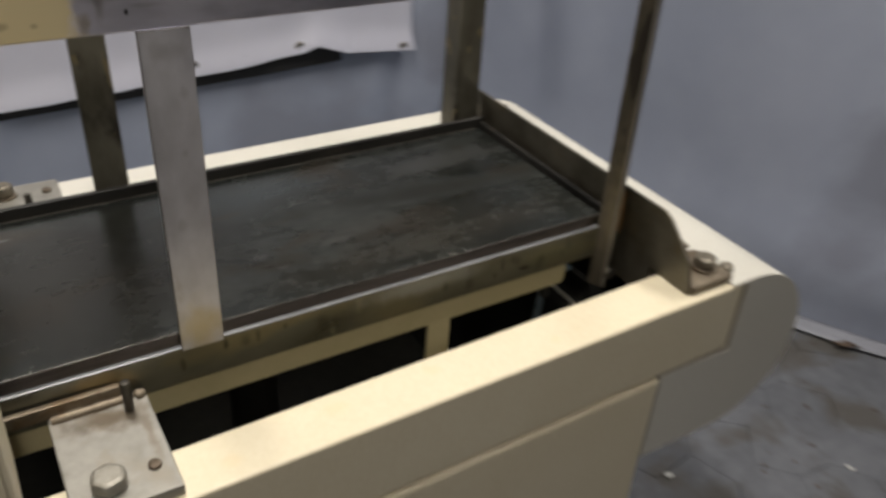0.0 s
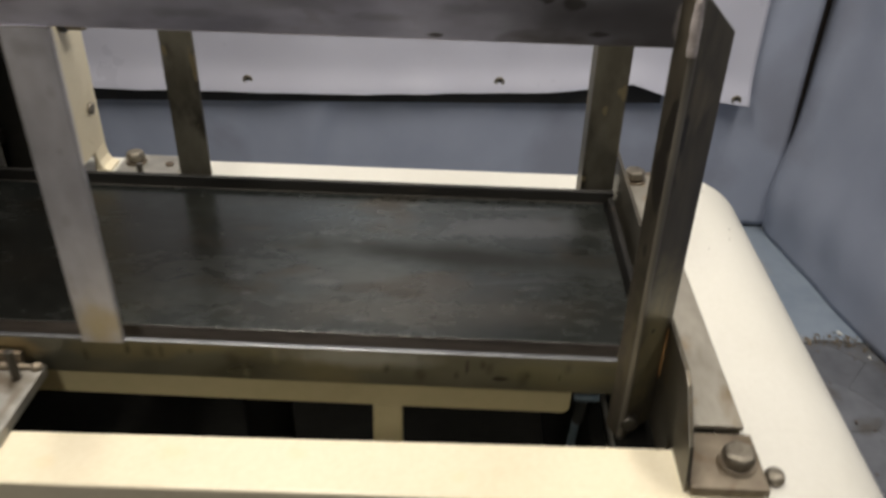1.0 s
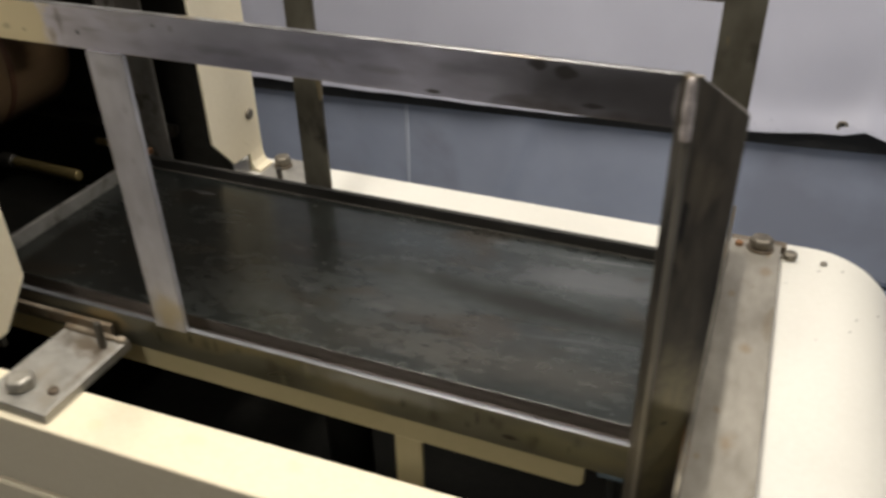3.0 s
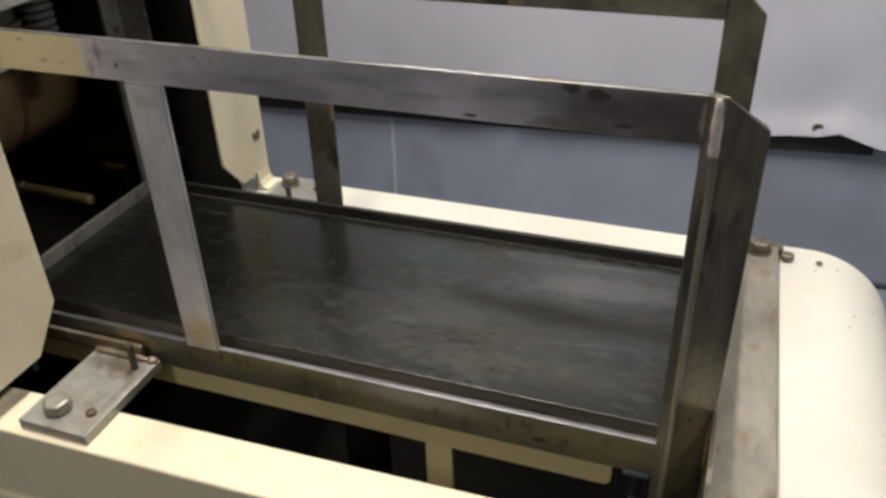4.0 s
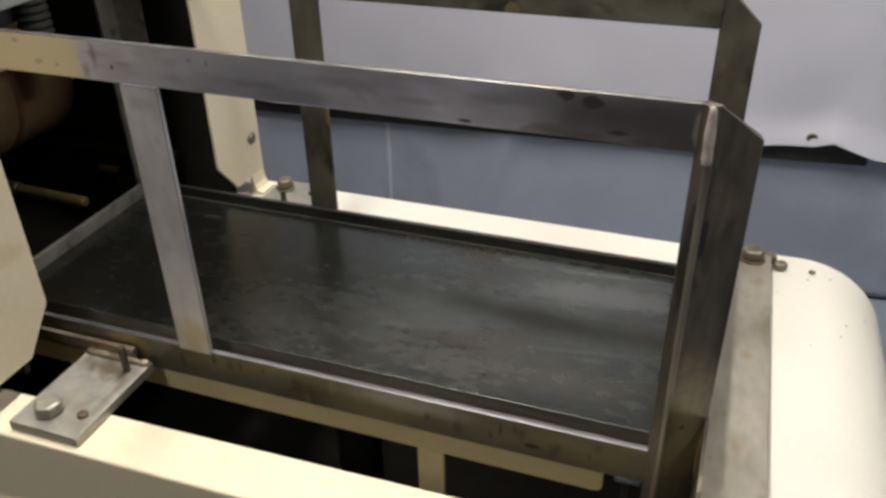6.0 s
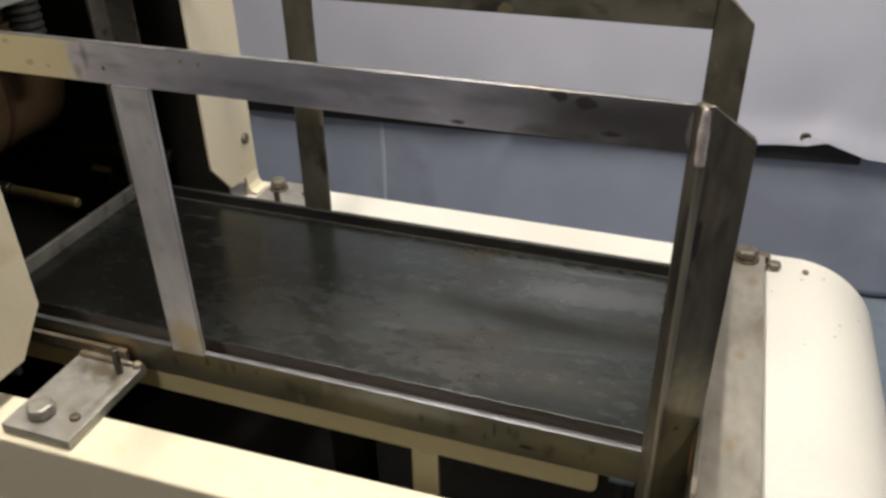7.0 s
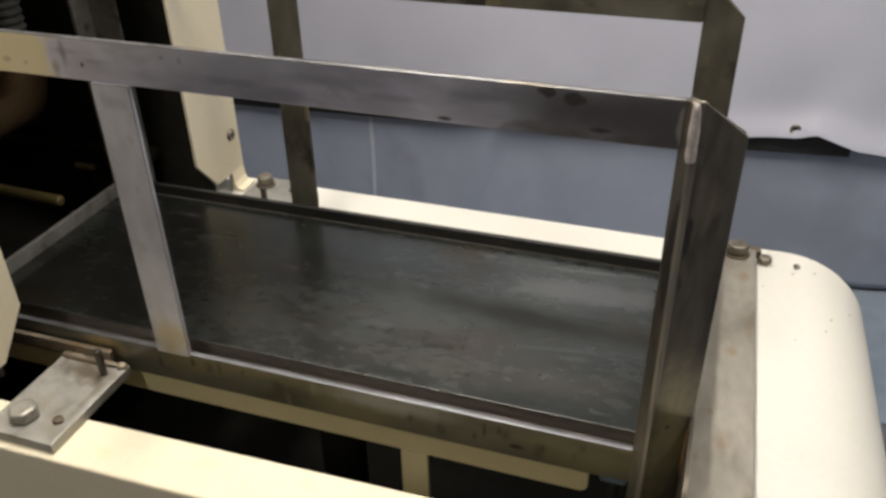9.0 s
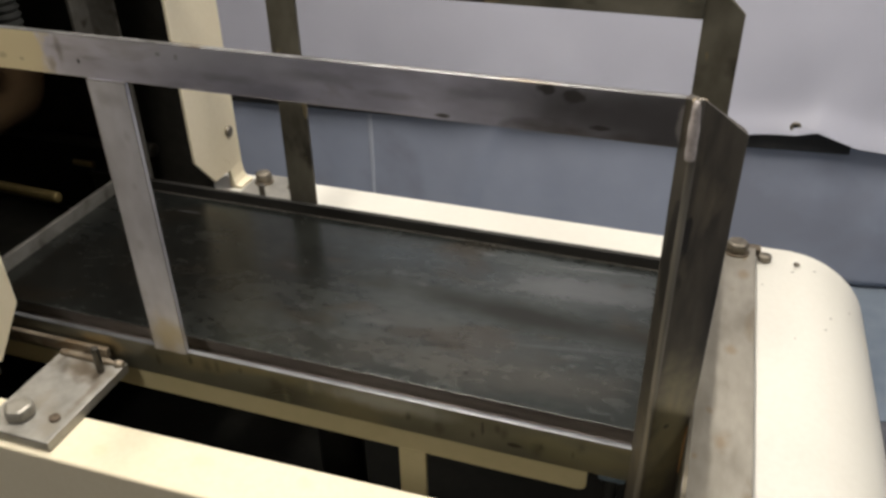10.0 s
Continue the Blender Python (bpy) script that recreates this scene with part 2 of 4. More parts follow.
def add_mark(m, centre, size, colour, strength=0.8, turn=0.0, ragged=0.5, scale=40.0, edge=0.5, gloss=None):
    """A worn, stained or painted-light patch with a soft ragged border: an ellipsoid of half-lengths size about centre,
    turned about z.
    """
    n, l = m.node_tree.nodes, m.node_tree.links
    bsdf = n["Principled BSDF"]
    coord, mp, tex = n.new("ShaderNodeTexCoord"), n.new("ShaderNodeMapping"), n.new("ShaderNodeTexNoise")
    mp.vector_type = "TEXTURE"
    mp.inputs["Location"].default_value, mp.inputs["Rotation"].default_value, mp.inputs["Scale"].default_value = centre, (0, 0, radians(turn)), size
    l.new(coord.outputs["Object"], mp.inputs[0])
    l.new(coord.outputs["Object"], tex.inputs[0])
    tex.inputs["Scale"].default_value, tex.inputs["Detail"].default_value = scale, 5.0
    far_off, ragged_edge, r, x = n.new("ShaderNodeVectorMath"), n.new("ShaderNodeMath"), n.new("ShaderNodeMapRange"), n.new("ShaderNodeMix")
    far_off.operation, ragged_edge.operation = "LENGTH", "MULTIPLY_ADD"
    l.new(mp.outputs[0], far_off.inputs[0])
    l.new(tex.outputs[0], ragged_edge.inputs[0])
    ragged_edge.inputs[1].default_value = ragged * 2
    l.new(far_off.outputs["Value"], ragged_edge.inputs[2])
    r.interpolation_type = "SMOOTHSTEP"
    r.inputs[1].default_value, r.inputs[2].default_value = 1 + ragged, 1 + ragged - edge
    r.inputs[4].default_value = strength
    l.new(ragged_edge.outputs[0], r.inputs[0])
    x.data_type = "RGBA"
    l.new(r.outputs[0], x.inputs[0])
    l.new(bsdf.inputs["Base Color"].links[0].from_socket, x.inputs[6])
    x.inputs[7].default_value = (*colour, 1)
    l.new(x.outputs[2], bsdf.inputs["Base Color"])
    if gloss is not None:
        g = n.new("ShaderNodeMix")
        l.new(r.outputs[0], g.inputs[0])
        l.new(bsdf.inputs["Roughness"].links[0].from_socket, g.inputs[2])
        g.inputs[3].default_value = gloss
        l.new(g.outputs[0], bsdf.inputs["Roughness"])
    return m


# height of the top plate, and marks that stay on single surfaces
STACK = 0.769
add_mark(BRACKET, (-0.142, -0.030, 0.7425), (0.050, 0.022, 0.02), (0.13, 0.098, 0.064), 0.85, -8, ragged=0.7, scale=55.0, edge=0.9)
add_mark(BRACKET, (-0.112, -0.060, 0.7425), (0.006, 0.05, 0.02), (0.17, 0.13, 0.09), 0.6, 0, ragged=0.8, scale=70.0, edge=0.9)
for mx, mz, rx, rz in ((0.337, 1.100, 0.0085, 0.0055), (0.356, 1.097, 0.0105, 0.0065), (0.013, 1.095, 0.0026, 0.0022), (0.030, 1.094, 0.0022, 0.0030), (-0.069, 1.081, 0.0022, 0.0035), (0.376, 1.075, 0.008, 0.0025)):
    add_mark(RAIL_STEEL, (mx, -0.002, mz), (rx, 0.02, rz), (0.030, 0.028, 0.029), 0.9, ragged=0.6, scale=160.0)
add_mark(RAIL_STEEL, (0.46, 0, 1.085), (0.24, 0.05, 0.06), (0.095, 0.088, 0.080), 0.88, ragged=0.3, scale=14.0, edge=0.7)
add_mark(RAIL_STEEL, (0.433, 0, 1.086), (0.006, 0.02, 0.018), (0.44, 0.41, 0.39), 0.8, ragged=0.5, scale=90.0)
# paler lilac stretch left of the rail's middle
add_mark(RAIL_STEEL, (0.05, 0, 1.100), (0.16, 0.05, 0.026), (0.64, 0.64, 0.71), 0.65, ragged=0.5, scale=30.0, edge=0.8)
add_mark(RAIL_STEEL, (-0.087, -0.002, 1.090), (0.0055, 0.02, 0.020), (0.15, 0.12, 0.10), 0.55, ragged=0.6, scale=70.0, edge=0.9)
add_mark(RAIL_STEEL, (-0.098, -0.002, 1.075), (0.006, 0.02, 0.010), (0.30, 0.24, 0.15), 0.6, ragged=0.6, scale=90.0, edge=0.9)
for mx, mz, rr in ((-0.172, 1.097, 0.0035), (-0.150, 1.079, 0.0045), (-0.130, 1.078, 0.003), (-0.205, 1.076, 0.004)):
    add_mark(RAIL_STEEL, (mx, -0.002, mz), (rr * 1.4, 0.02, rr), (0.24, 0.19, 0.12), 0.6, ragged=0.6, scale=120.0, edge=0.8)
add_mark(STEEL_LIGHT, (-0.040, -0.003, 1.050), (0.018, 0.02, 0.010), (0.34, 0.335, 0.35), 0.35, ragged=0.6, scale=60.0, edge=0.9)
add_mark(STEEL_LIGHT, (-0.045, -0.003, 0.790), (0.036, 0.02, 0.038), (0.50, 0.42, 0.25), 0.85, ragged=0.6, scale=45.0, edge=0.9)
for mx, mz, rr in ((-0.052, 1.050, 0.010), (-0.036, 1.015, 0.006), (-0.050, 0.900, 0.006), (-0.040, 0.965, 0.004)):
    add_mark(STEEL_LIGHT, (mx, -0.003, mz), (rr, 0.02, rr * 1.4), (0.30, 0.295, 0.30), 0.3, ragged=0.6, scale=110.0, edge=0.8)
for mx, mz, rr in ((-0.085, 1.092, 0.010), (-0.055, 1.085, 0.006), (0.075, 1.080, 0.012), (0.155, 1.090, 0.016), (0.220, 1.082, 0.010), (0.285, 1.090, 0.012)):
    add_mark(RAIL_STEEL, (mx, -0.002, mz), (rr * 3.2, 0.02, rr * 0.45), (0.17, 0.165, 0.17), 0.30, ragged=0.7, scale=60.0, edge=0.9)
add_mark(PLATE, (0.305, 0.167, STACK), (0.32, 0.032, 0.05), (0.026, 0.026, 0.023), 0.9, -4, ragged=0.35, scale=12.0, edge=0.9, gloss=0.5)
# dark end painted in for the hood mirrored in the plate
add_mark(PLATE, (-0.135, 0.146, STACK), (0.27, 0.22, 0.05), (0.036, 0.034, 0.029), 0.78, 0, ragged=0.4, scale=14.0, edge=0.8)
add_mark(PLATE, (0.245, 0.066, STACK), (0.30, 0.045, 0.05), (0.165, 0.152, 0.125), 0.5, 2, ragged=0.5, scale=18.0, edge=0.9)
# bluish highlight and pale sheen painted across the plate
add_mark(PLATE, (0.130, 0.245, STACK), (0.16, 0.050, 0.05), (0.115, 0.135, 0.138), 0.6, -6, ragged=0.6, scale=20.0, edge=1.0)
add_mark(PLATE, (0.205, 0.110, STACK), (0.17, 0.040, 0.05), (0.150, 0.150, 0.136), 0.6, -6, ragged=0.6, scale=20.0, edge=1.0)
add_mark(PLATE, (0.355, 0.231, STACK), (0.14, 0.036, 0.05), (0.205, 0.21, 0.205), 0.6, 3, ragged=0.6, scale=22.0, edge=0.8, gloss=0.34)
add_mark(PLATE, (0.197, 0.103, STACK), (0.055, 0.013, 0.05), (0.075, 0.062, 0.047), 0.4, 5, ragged=0.6, scale=55.0, edge=0.6)
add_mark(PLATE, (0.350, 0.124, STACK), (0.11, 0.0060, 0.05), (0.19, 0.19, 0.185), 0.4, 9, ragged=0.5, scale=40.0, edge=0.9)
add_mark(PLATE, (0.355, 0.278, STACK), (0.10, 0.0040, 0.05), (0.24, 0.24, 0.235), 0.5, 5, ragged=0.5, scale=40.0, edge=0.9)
add_mark(PLATE, (-0.195, 0.261, STACK), (0.030, 0.004, 0.05), (0.30, 0.30, 0.30), 0.6, 0, ragged=0.6, scale=60.0, edge=0.8)
add_mark(PLATE, (0.260, 0.056, STACK), (0.003, 0.003, 0.05), (0.02, 0.02, 0.02), 0.8, 0, ragged=0.4, scale=120.0)
add_mark(PLATE, (0.225, 0.094, STACK), (0.030, 0.010, 0.05), (0.058, 0.049, 0.037), 0.4, 3, ragged=0.7, scale=60.0, edge=0.7)
scuffs = random.Random(7)
for k in range(16):
    sx, sy = scuffs.uniform(-0.05, 0.43), scuffs.uniform(0.04, 0.29)
    tone = scuffs.choice(((0.20, 0.205, 0.195), (0.22, 0.22, 0.21), (0.070, 0.060, 0.046), (0.105, 0.085, 0.060)))
    add_mark(PLATE, (sx, sy, STACK), (scuffs.uniform(0.008, 0.03), scuffs.uniform(0.003, 0.010), 0.05), tone, scuffs.uniform(0.25, 0.5), scuffs.uniform(-10, 20), ragged=0.9, scale=90.0, edge=1.0)
LOW_STEEL = shade("olive mill-scale steel", (0.096, 0.093, 0.068), (0.235, 0.230, 0.185), 0.36, 0.85, grain=26, blotch=9, bump=0.04, stretch=(0.4, 1, 1), rough_var=0.12,
                  stain=(0.24, 0.215, 0.135), stain_at=0.53, stain_scale=11, fleck=(0.05, 0.045, 0.04), fleck_at=0.73, fleck_scale=34)
# darker steel for the fin stands in for shade on that face
FIN_STEEL = shade("olive steel in shade", (0.085, 0.075, 0.055), (0.165, 0.150, 0.118), 0.45, 0.75, grain=60, blotch=12, bump=0.05, rough_var=0.12,
                  stain=(0.15, 0.12, 0.075), stain_at=0.58, stain_scale=14)
add_mark(LOW_STEEL, (0.294, -0.002, 0.757), (0.0022, 0.02, 0.010), (0.05, 0.048, 0.045), 0.7, ragged=0.5, scale=120.0)
add_mark(LOW_STEEL, (0.37, -0.002, 0.752), (0.07, 0.02, 0.020), (0.25, 0.24, 0.15), 0.6, ragged=0.6, scale=30.0, edge=0.8)
for mx, mz, rr in ((0.315, 0.757, 0.010), (0.348, 0.746, 0.013), (0.388, 0.760, 0.010), (0.250, 0.747, 0.011), (0.075, 0.752, 0.014), (-0.005, 0.758, 0.012)):
    add_mark(LOW_STEEL, (mx, -0.002, mz), (rr * 0.7, 0.02, rr * 1.2), (0.065, 0.060, 0.042), 0.5, ragged=0.7, scale=60.0, edge=0.9)
drips = random.Random(3)
for k in range(14):
    add_mark(LOW_STEEL, (-0.06 + 0.034 * k + drips.uniform(-0.010, 0.010), -0.002, drips.uniform(0.738, 0.764)), (drips.uniform(0.002, 0.006), 0.02, drips.uniform(0.006, 0.014)),
             drips.choice(((0.055, 0.052, 0.036), (0.26, 0.25, 0.17), (0.075, 0.066, 0.045))), drips.uniform(0.4, 0.7), ragged=0.8, scale=80.0, edge=0.9)
# bluish pale patch painted as a reflection on the low rail
add_mark(LOW_STEEL, (0.19, -0.002, 0.762), (0.10, 0.02, 0.016), (0.42, 0.44, 0.45), 0.65, ragged=0.6, scale=26.0, edge=0.8)
add_mark(LOW_STEEL, (-0.135, -0.002, 0.760), (0.045, 0.02, 0.020), (0.36, 0.285, 0.155), 0.85, ragged=0.6, scale=40.0, edge=0.7)
for sx, sy, rr in ((0.497, 0.10, 0.006), (0.515, 0.205, 0.010), (0.492, 0.30, 0.007), (0.525, 0.36, 0.012), (0.500, -0.02, 0.008), (0.487, 0.035, 0.005), (0.510, 0.06, 0.014)):
    add_mark(STAINED, (sx, sy, 0.7455), (rr * 0.8, rr * 1.3, 0.02), (0.27, 0.185, 0.10), 0.5, ragged=0.7, scale=80.0, edge=0.9)
# browner, darker copy of the cage steel stands in for shade on the post
POST_STEEL = shade("brown steel darkened as shade", (0.024, 0.020, 0.015), (0.130, 0.112, 0.082), 0.42, 0.4, grain=70, blotch=20, bump=0.05, stretch=(1, 1, 0.35), rough_var=0.14,
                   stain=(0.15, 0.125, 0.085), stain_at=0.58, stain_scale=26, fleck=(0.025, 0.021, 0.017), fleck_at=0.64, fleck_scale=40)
# yellow lower part painted in for the cream beam mirrored in the post
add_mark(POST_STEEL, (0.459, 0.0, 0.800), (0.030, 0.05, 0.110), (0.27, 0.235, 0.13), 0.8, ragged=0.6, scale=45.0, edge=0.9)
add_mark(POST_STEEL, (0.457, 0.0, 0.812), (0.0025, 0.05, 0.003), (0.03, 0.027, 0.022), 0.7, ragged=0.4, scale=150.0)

END_STEEL = shade("pale scuffed steel", (0.20, 0.19, 0.17), (0.36, 0.345, 0.315), 0.5, 0.6, grain=90, blotch=22, bump=0.12, stain=(0.12, 0.10, 0.08), stain_at=0.56, stain_scale=26)
RIM = shade("black oiled rim", (0.010, 0.010, 0.009), (0.024, 0.022, 0.019), 0.5, 0.3, grain=40, blotch=8, bump=0.06, stretch=(0.4, 1, 1), stain=(0.07, 0.055, 0.04), stain_at=0.66, stain_scale=20)
RAIL_DARK = shade("black oiled rail", (0.040, 0.038, 0.033), (0.085, 0.080, 0.068), 0.42, 0.8, grain=40, blotch=8, bump=0.06, stretch=(0.4, 1, 1))
EDGE_BRIGHT = shade("polished steel edge", (0.13, 0.127, 0.125), (0.27, 0.265, 0.262), 0.42, 0.9, grain=60, blotch=14, bump=0.03, stain=(0.20, 0.17, 0.13), stain_at=0.55, stain_scale=16)
EDGE_RAIL = shade("rubbed rail edge and lit top", (0.13, 0.132, 0.134), (0.25, 0.255, 0.262), 0.44, 0.85, grain=30, blotch=5, bump=0.02, stain=(0.30, 0.28, 0.25), stain_at=0.64, stain_scale=9)
EDGE_POST = shade("rubbed post corner", (0.08, 0.073, 0.060), (0.21, 0.195, 0.165), 0.42, 0.8, grain=50, blotch=14, bump=0.03, stretch=(1, 1, 0.25), stain=(0.08, 0.07, 0.055), stain_at=0.56, stain_scale=12)
# paler steel paints the highlight along the rounded post corner
EDGE_RIDGE = shade("lit post ridge", (0.14, 0.128, 0.108), (0.36, 0.335, 0.295), 0.44, 0.8, grain=50, blotch=14, bump=0.03, stretch=(1, 1, 0.25), stain=(0.10, 0.085, 0.06), stain_at=0.56, stain_scale=12)
EDGE_PLATE = shade("rubbed plate edge", (0.08, 0.078, 0.07), (0.17, 0.165, 0.15), 0.42, 0.85, grain=60, blotch=14, bump=0.03)
EDGE_DULL = shade("rubbed steel edge", (0.15, 0.138, 0.116), (0.29, 0.272, 0.24), 0.42, 0.85, grain=60, blotch=14, bump=0.03)
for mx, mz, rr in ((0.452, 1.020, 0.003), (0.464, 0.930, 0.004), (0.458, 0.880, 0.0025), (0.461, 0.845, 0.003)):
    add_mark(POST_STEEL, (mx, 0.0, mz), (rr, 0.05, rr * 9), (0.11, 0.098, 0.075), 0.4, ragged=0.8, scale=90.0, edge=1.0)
WORN = {"worn steel": EDGE_BRIGHT, "worn steel with cream overspray": EDGE_BRIGHT, "ground steel": EDGE_POST, "olive steel in shade": EDGE_DULL, "stained steel": EDGE_DULL,
         "olive mill-scale steel": EDGE_RAIL, "brown steel darkened as shade": EDGE_RIDGE, "dark oiled steel": EDGE_DULL, "black oiled rail": EDGE_RAIL, "rolled steel plate": EDGE_PLATE}


# ---- builders ----
def soft(a, b, c=0.0):
    return noise.noise(Vector((a, b, c)))


def link_mesh(name, bm, material, parent=None, label="", smooth=False):
    me = bpy.data.meshes.new(name)
    bmesh.ops.recalc_face_normals(bm, faces=bm.faces)
    bm.to_mesh(me)
    bm.free()
    me.materials.append(material)
    me.materials.append(WORN.get(material.name, material))
    for p in me.polygons:
        if p.normal.z < -0.2:
            p.material_index = 0
    if smooth:
        for p in me.polygons:
            p.use_smooth = True
        me.set_sharp_from_angle(angle=radians(48))
    ob = new(name, me)
    if parent:
        ob.parent = parent
    if label:
        ob["label"] = label
    return ob


def part(name, bm, material, parent, label="", smooth=False):
    return link_mesh(name, bm, material, parent, label, smooth)


def thing(name, label, category, group="", kind=""):
    return tagged(new(name), label, category, group, kind)


def box(x0, x1, y0, y1, z0, z1, bevel=0.0015, segments=2):
    bm = bmesh.new()
    bmesh.ops.create_cube(bm, size=1, matrix=Matrix.Translation(((x0 + x1) / 2, (y0 + y1) / 2, (z0 + z1) / 2)) @ Matrix.Diagonal((x1 - x0, y1 - y0, z1 - z0, 1)))
    if bevel:
        bmesh.ops.bevel(bm, geom=bm.edges[:], offset=bevel, segments=segments, profile=0.5, affect="EDGES", material=1)
    return bm


def prism(outline, axis, a, b, bevel=0.0):
    """Extrudes a closed 2D outline along an axis from a to b. For x the outline is (y, z), for y (x, z), for z (x, y)."""
    bm = bmesh.new()

    def at(p, d):
        return {"x": (d, p[0], p[1]), "y": (p[0], d, p[1]), "z": (p[0], p[1], d)}[axis]
    low = [bm.verts.new(at(p, a)) for p in outline]
    top = [bm.verts.new(at(p, b)) for p in outline]
    bm.faces.new(low)
    bm.faces.new(top[::-1])
    k = len(outline)
    for i in range(k):
        bm.faces.new((low[i], low[(i + 1) % k], top[(i + 1) % k], top[i]))
    bmesh.ops.recalc_face_normals(bm, faces=bm.faces)
    if bevel:
        sharp = [e for e in bm.edges if e.calc_face_angle(0) > 0.5]
        bmesh.ops.bevel(bm, geom=sharp, offset=bevel, segments=2, profile=0.5, affect="EDGES", material=1)
    return bm


def cylinder(radius, start, end, sides=24, bevel=0.0, radius_end=None):
    start, end = Vector(start), Vector(end)
    way = end - start
    m = Matrix.Translation((start + end) / 2) @ way.to_track_quat("Z", "Y").to_matrix().to_4x4()
    bm = bmesh.new()
    bmesh.ops.create_cone(bm, cap_ends=True, segments=sides, radius1=radius, radius2=radius if radius_end is None else radius_end, depth=way.length, matrix=m)
    if bevel:
        rims = [e for e in bm.edges if e.calc_face_angle(0) > 1.0]
        bmesh.ops.bevel(bm, geom=rims, offset=bevel, segments=2, profile=0.5, affect="EDGES")
    return bm


def bead(start, end, radius, rings=22, sides=10):
    """A lumpy run of weld metal between two points."""
    start, end = Vector(start), Vector(end)
    turn = (end - start).to_track_quat("Z", "Y").to_matrix()
    bm, last = bmesh.new(), None
    for i in range(rings + 1):
        u = i / rings
        r = radius * (0.35 + 0.65 * math.sin(math.pi * min(1, 0.12 + 0.88 * u) ** 0.8) ** 0.35) * (1 + 0.02 * math.sin(i * 1.9) + 0.16 * soft(i * 0.17, radius * 900))
        row = [bm.verts.new(start.lerp(end, u) + turn @ Vector((r * math.cos(a), r * math.sin(a), 0))) for a in [2 * math.pi * k / sides for k in range(sides)]]
        if last:
            for k in range(sides):
                bm.faces.new((last[k], last[(k + 1) % sides], row[(k + 1) % sides], row[k]))
        else:
            bm.faces.new(row[::-1])
        last = row
    bm.faces.new(last)
    return bm


def hex_bolt(x, y, z, parent, size=0.026, height=0.013, turn=0.0, washer=True, material=None):
    """A hexagon head on a washer, its seat at z."""
    ring = [(x + size / 2 / 0.866 * math.cos(turn + i * math.pi / 3), y + size / 2 / 0.866 * math.sin(turn + i * math.pi / 3)) for i in range(6)]
    w = 0.003 if washer else 0.0
    bolt = part("bolt", prism(ring, "z", z + w, z + w + height, 0.0042), material or BOLT, parent, "hexagon bolt head")
    if washer:
        part("washer", cylinder(size * 0.62, (x, y, z), (x, y, z + w), 24, 0.0006), PAD, bolt)
    return bolt


def round_screw(start, end, radius, parent, label="small slotted screw head"):
    return part("screw", cylinder(radius, start, end, 16, radius * 0.35), BOLT, parent, label, True)


def cloth(name, material, wave, parent=None, label="", nu=160, nv=60):
    """A sheet with folds: wave(u, v) gives its place, with u along it and v up it, both from 0 to 1."""
    bm = bmesh.new()
    rows = [[bm.verts.new(wave(i / nu, j / nv)) for i in range(nu + 1)] for j in range(nv + 1)]
    for j in range(nv):
        for i in range(nu):
            bm.faces.new((rows[j][i], rows[j][i + 1], rows[j + 1][i + 1], rows[j + 1][i]))
    ob = link_mesh(name, bm, material, parent, label, True)
    mod = ob.modifiers.new("thickness", "SOLIDIFY")
    mod.thickness = 0.003
    return ob


# ---- room ----
# walls and ceiling are unseen, added to set bounced light and reflections
ROOM_X0, ROOM_X1, ROOM_Y0, ROOM_Y1, ROOM_H = -4.5, 3.2, -5.0, 1.75, 2.57
floor = tagged(link_mesh("floor", box(ROOM_X0, ROOM_X1, ROOM_Y0, ROOM_Y1, -0.12, -0.0075, 0), MORTAR), "dirt and mortar bed under worn floor paint and pavers", "floor", kind="structure")
for nm, b in (("wall_north", (ROOM_X0 - 0.15, ROOM_X1 + 0.15, ROOM_Y1, ROOM_Y1 + 0.15)), ("wall_south", (ROOM_X0 - 0.15, ROOM_X1 + 0.15, ROOM_Y0 - 0.15, ROOM_Y0)),
              ("wall_east", (ROOM_X1, ROOM_X1 + 0.15, ROOM_Y0, ROOM_Y1)), ("wall_west", (ROOM_X0 - 0.15, ROOM_X0, ROOM_Y0, ROOM_Y1))):
    tagged(link_mesh(nm, box(*b, -0.12, ROOM_H, 0), WALL), "unseen brown wall closing the room", "wall", kind="structure")
tagged(link_mesh("ceiling", box(ROOM_X0 - 0.15, ROOM_X1 + 0.15, ROOM_Y0 - 0.15, ROOM_Y1 + 0.15, ROOM_H, ROOM_H + 0.1, 0), CEILING), "unseen pale ceiling closing the room", "ceiling", kind="structure")
# housings for the added lamps, all out of view
for lx, ly, lz in LAMPS:
    lamp = thing("unseen_ceiling_light", "unseen tube light added on the ceiling", "light", "ceiling lights")
    lamp.location = (lx, ly, lz)
    part("housing", box(-0.09, 0.09, -0.62, 0.62, -0.045, 0.05, 0.004), COVER, lamp)
    part("diffuser", box(-0.075, 0.075, -0.6, 0.6, -0.068, -0.046, 0.004), GLOW, lamp, "glowing white diffuser")


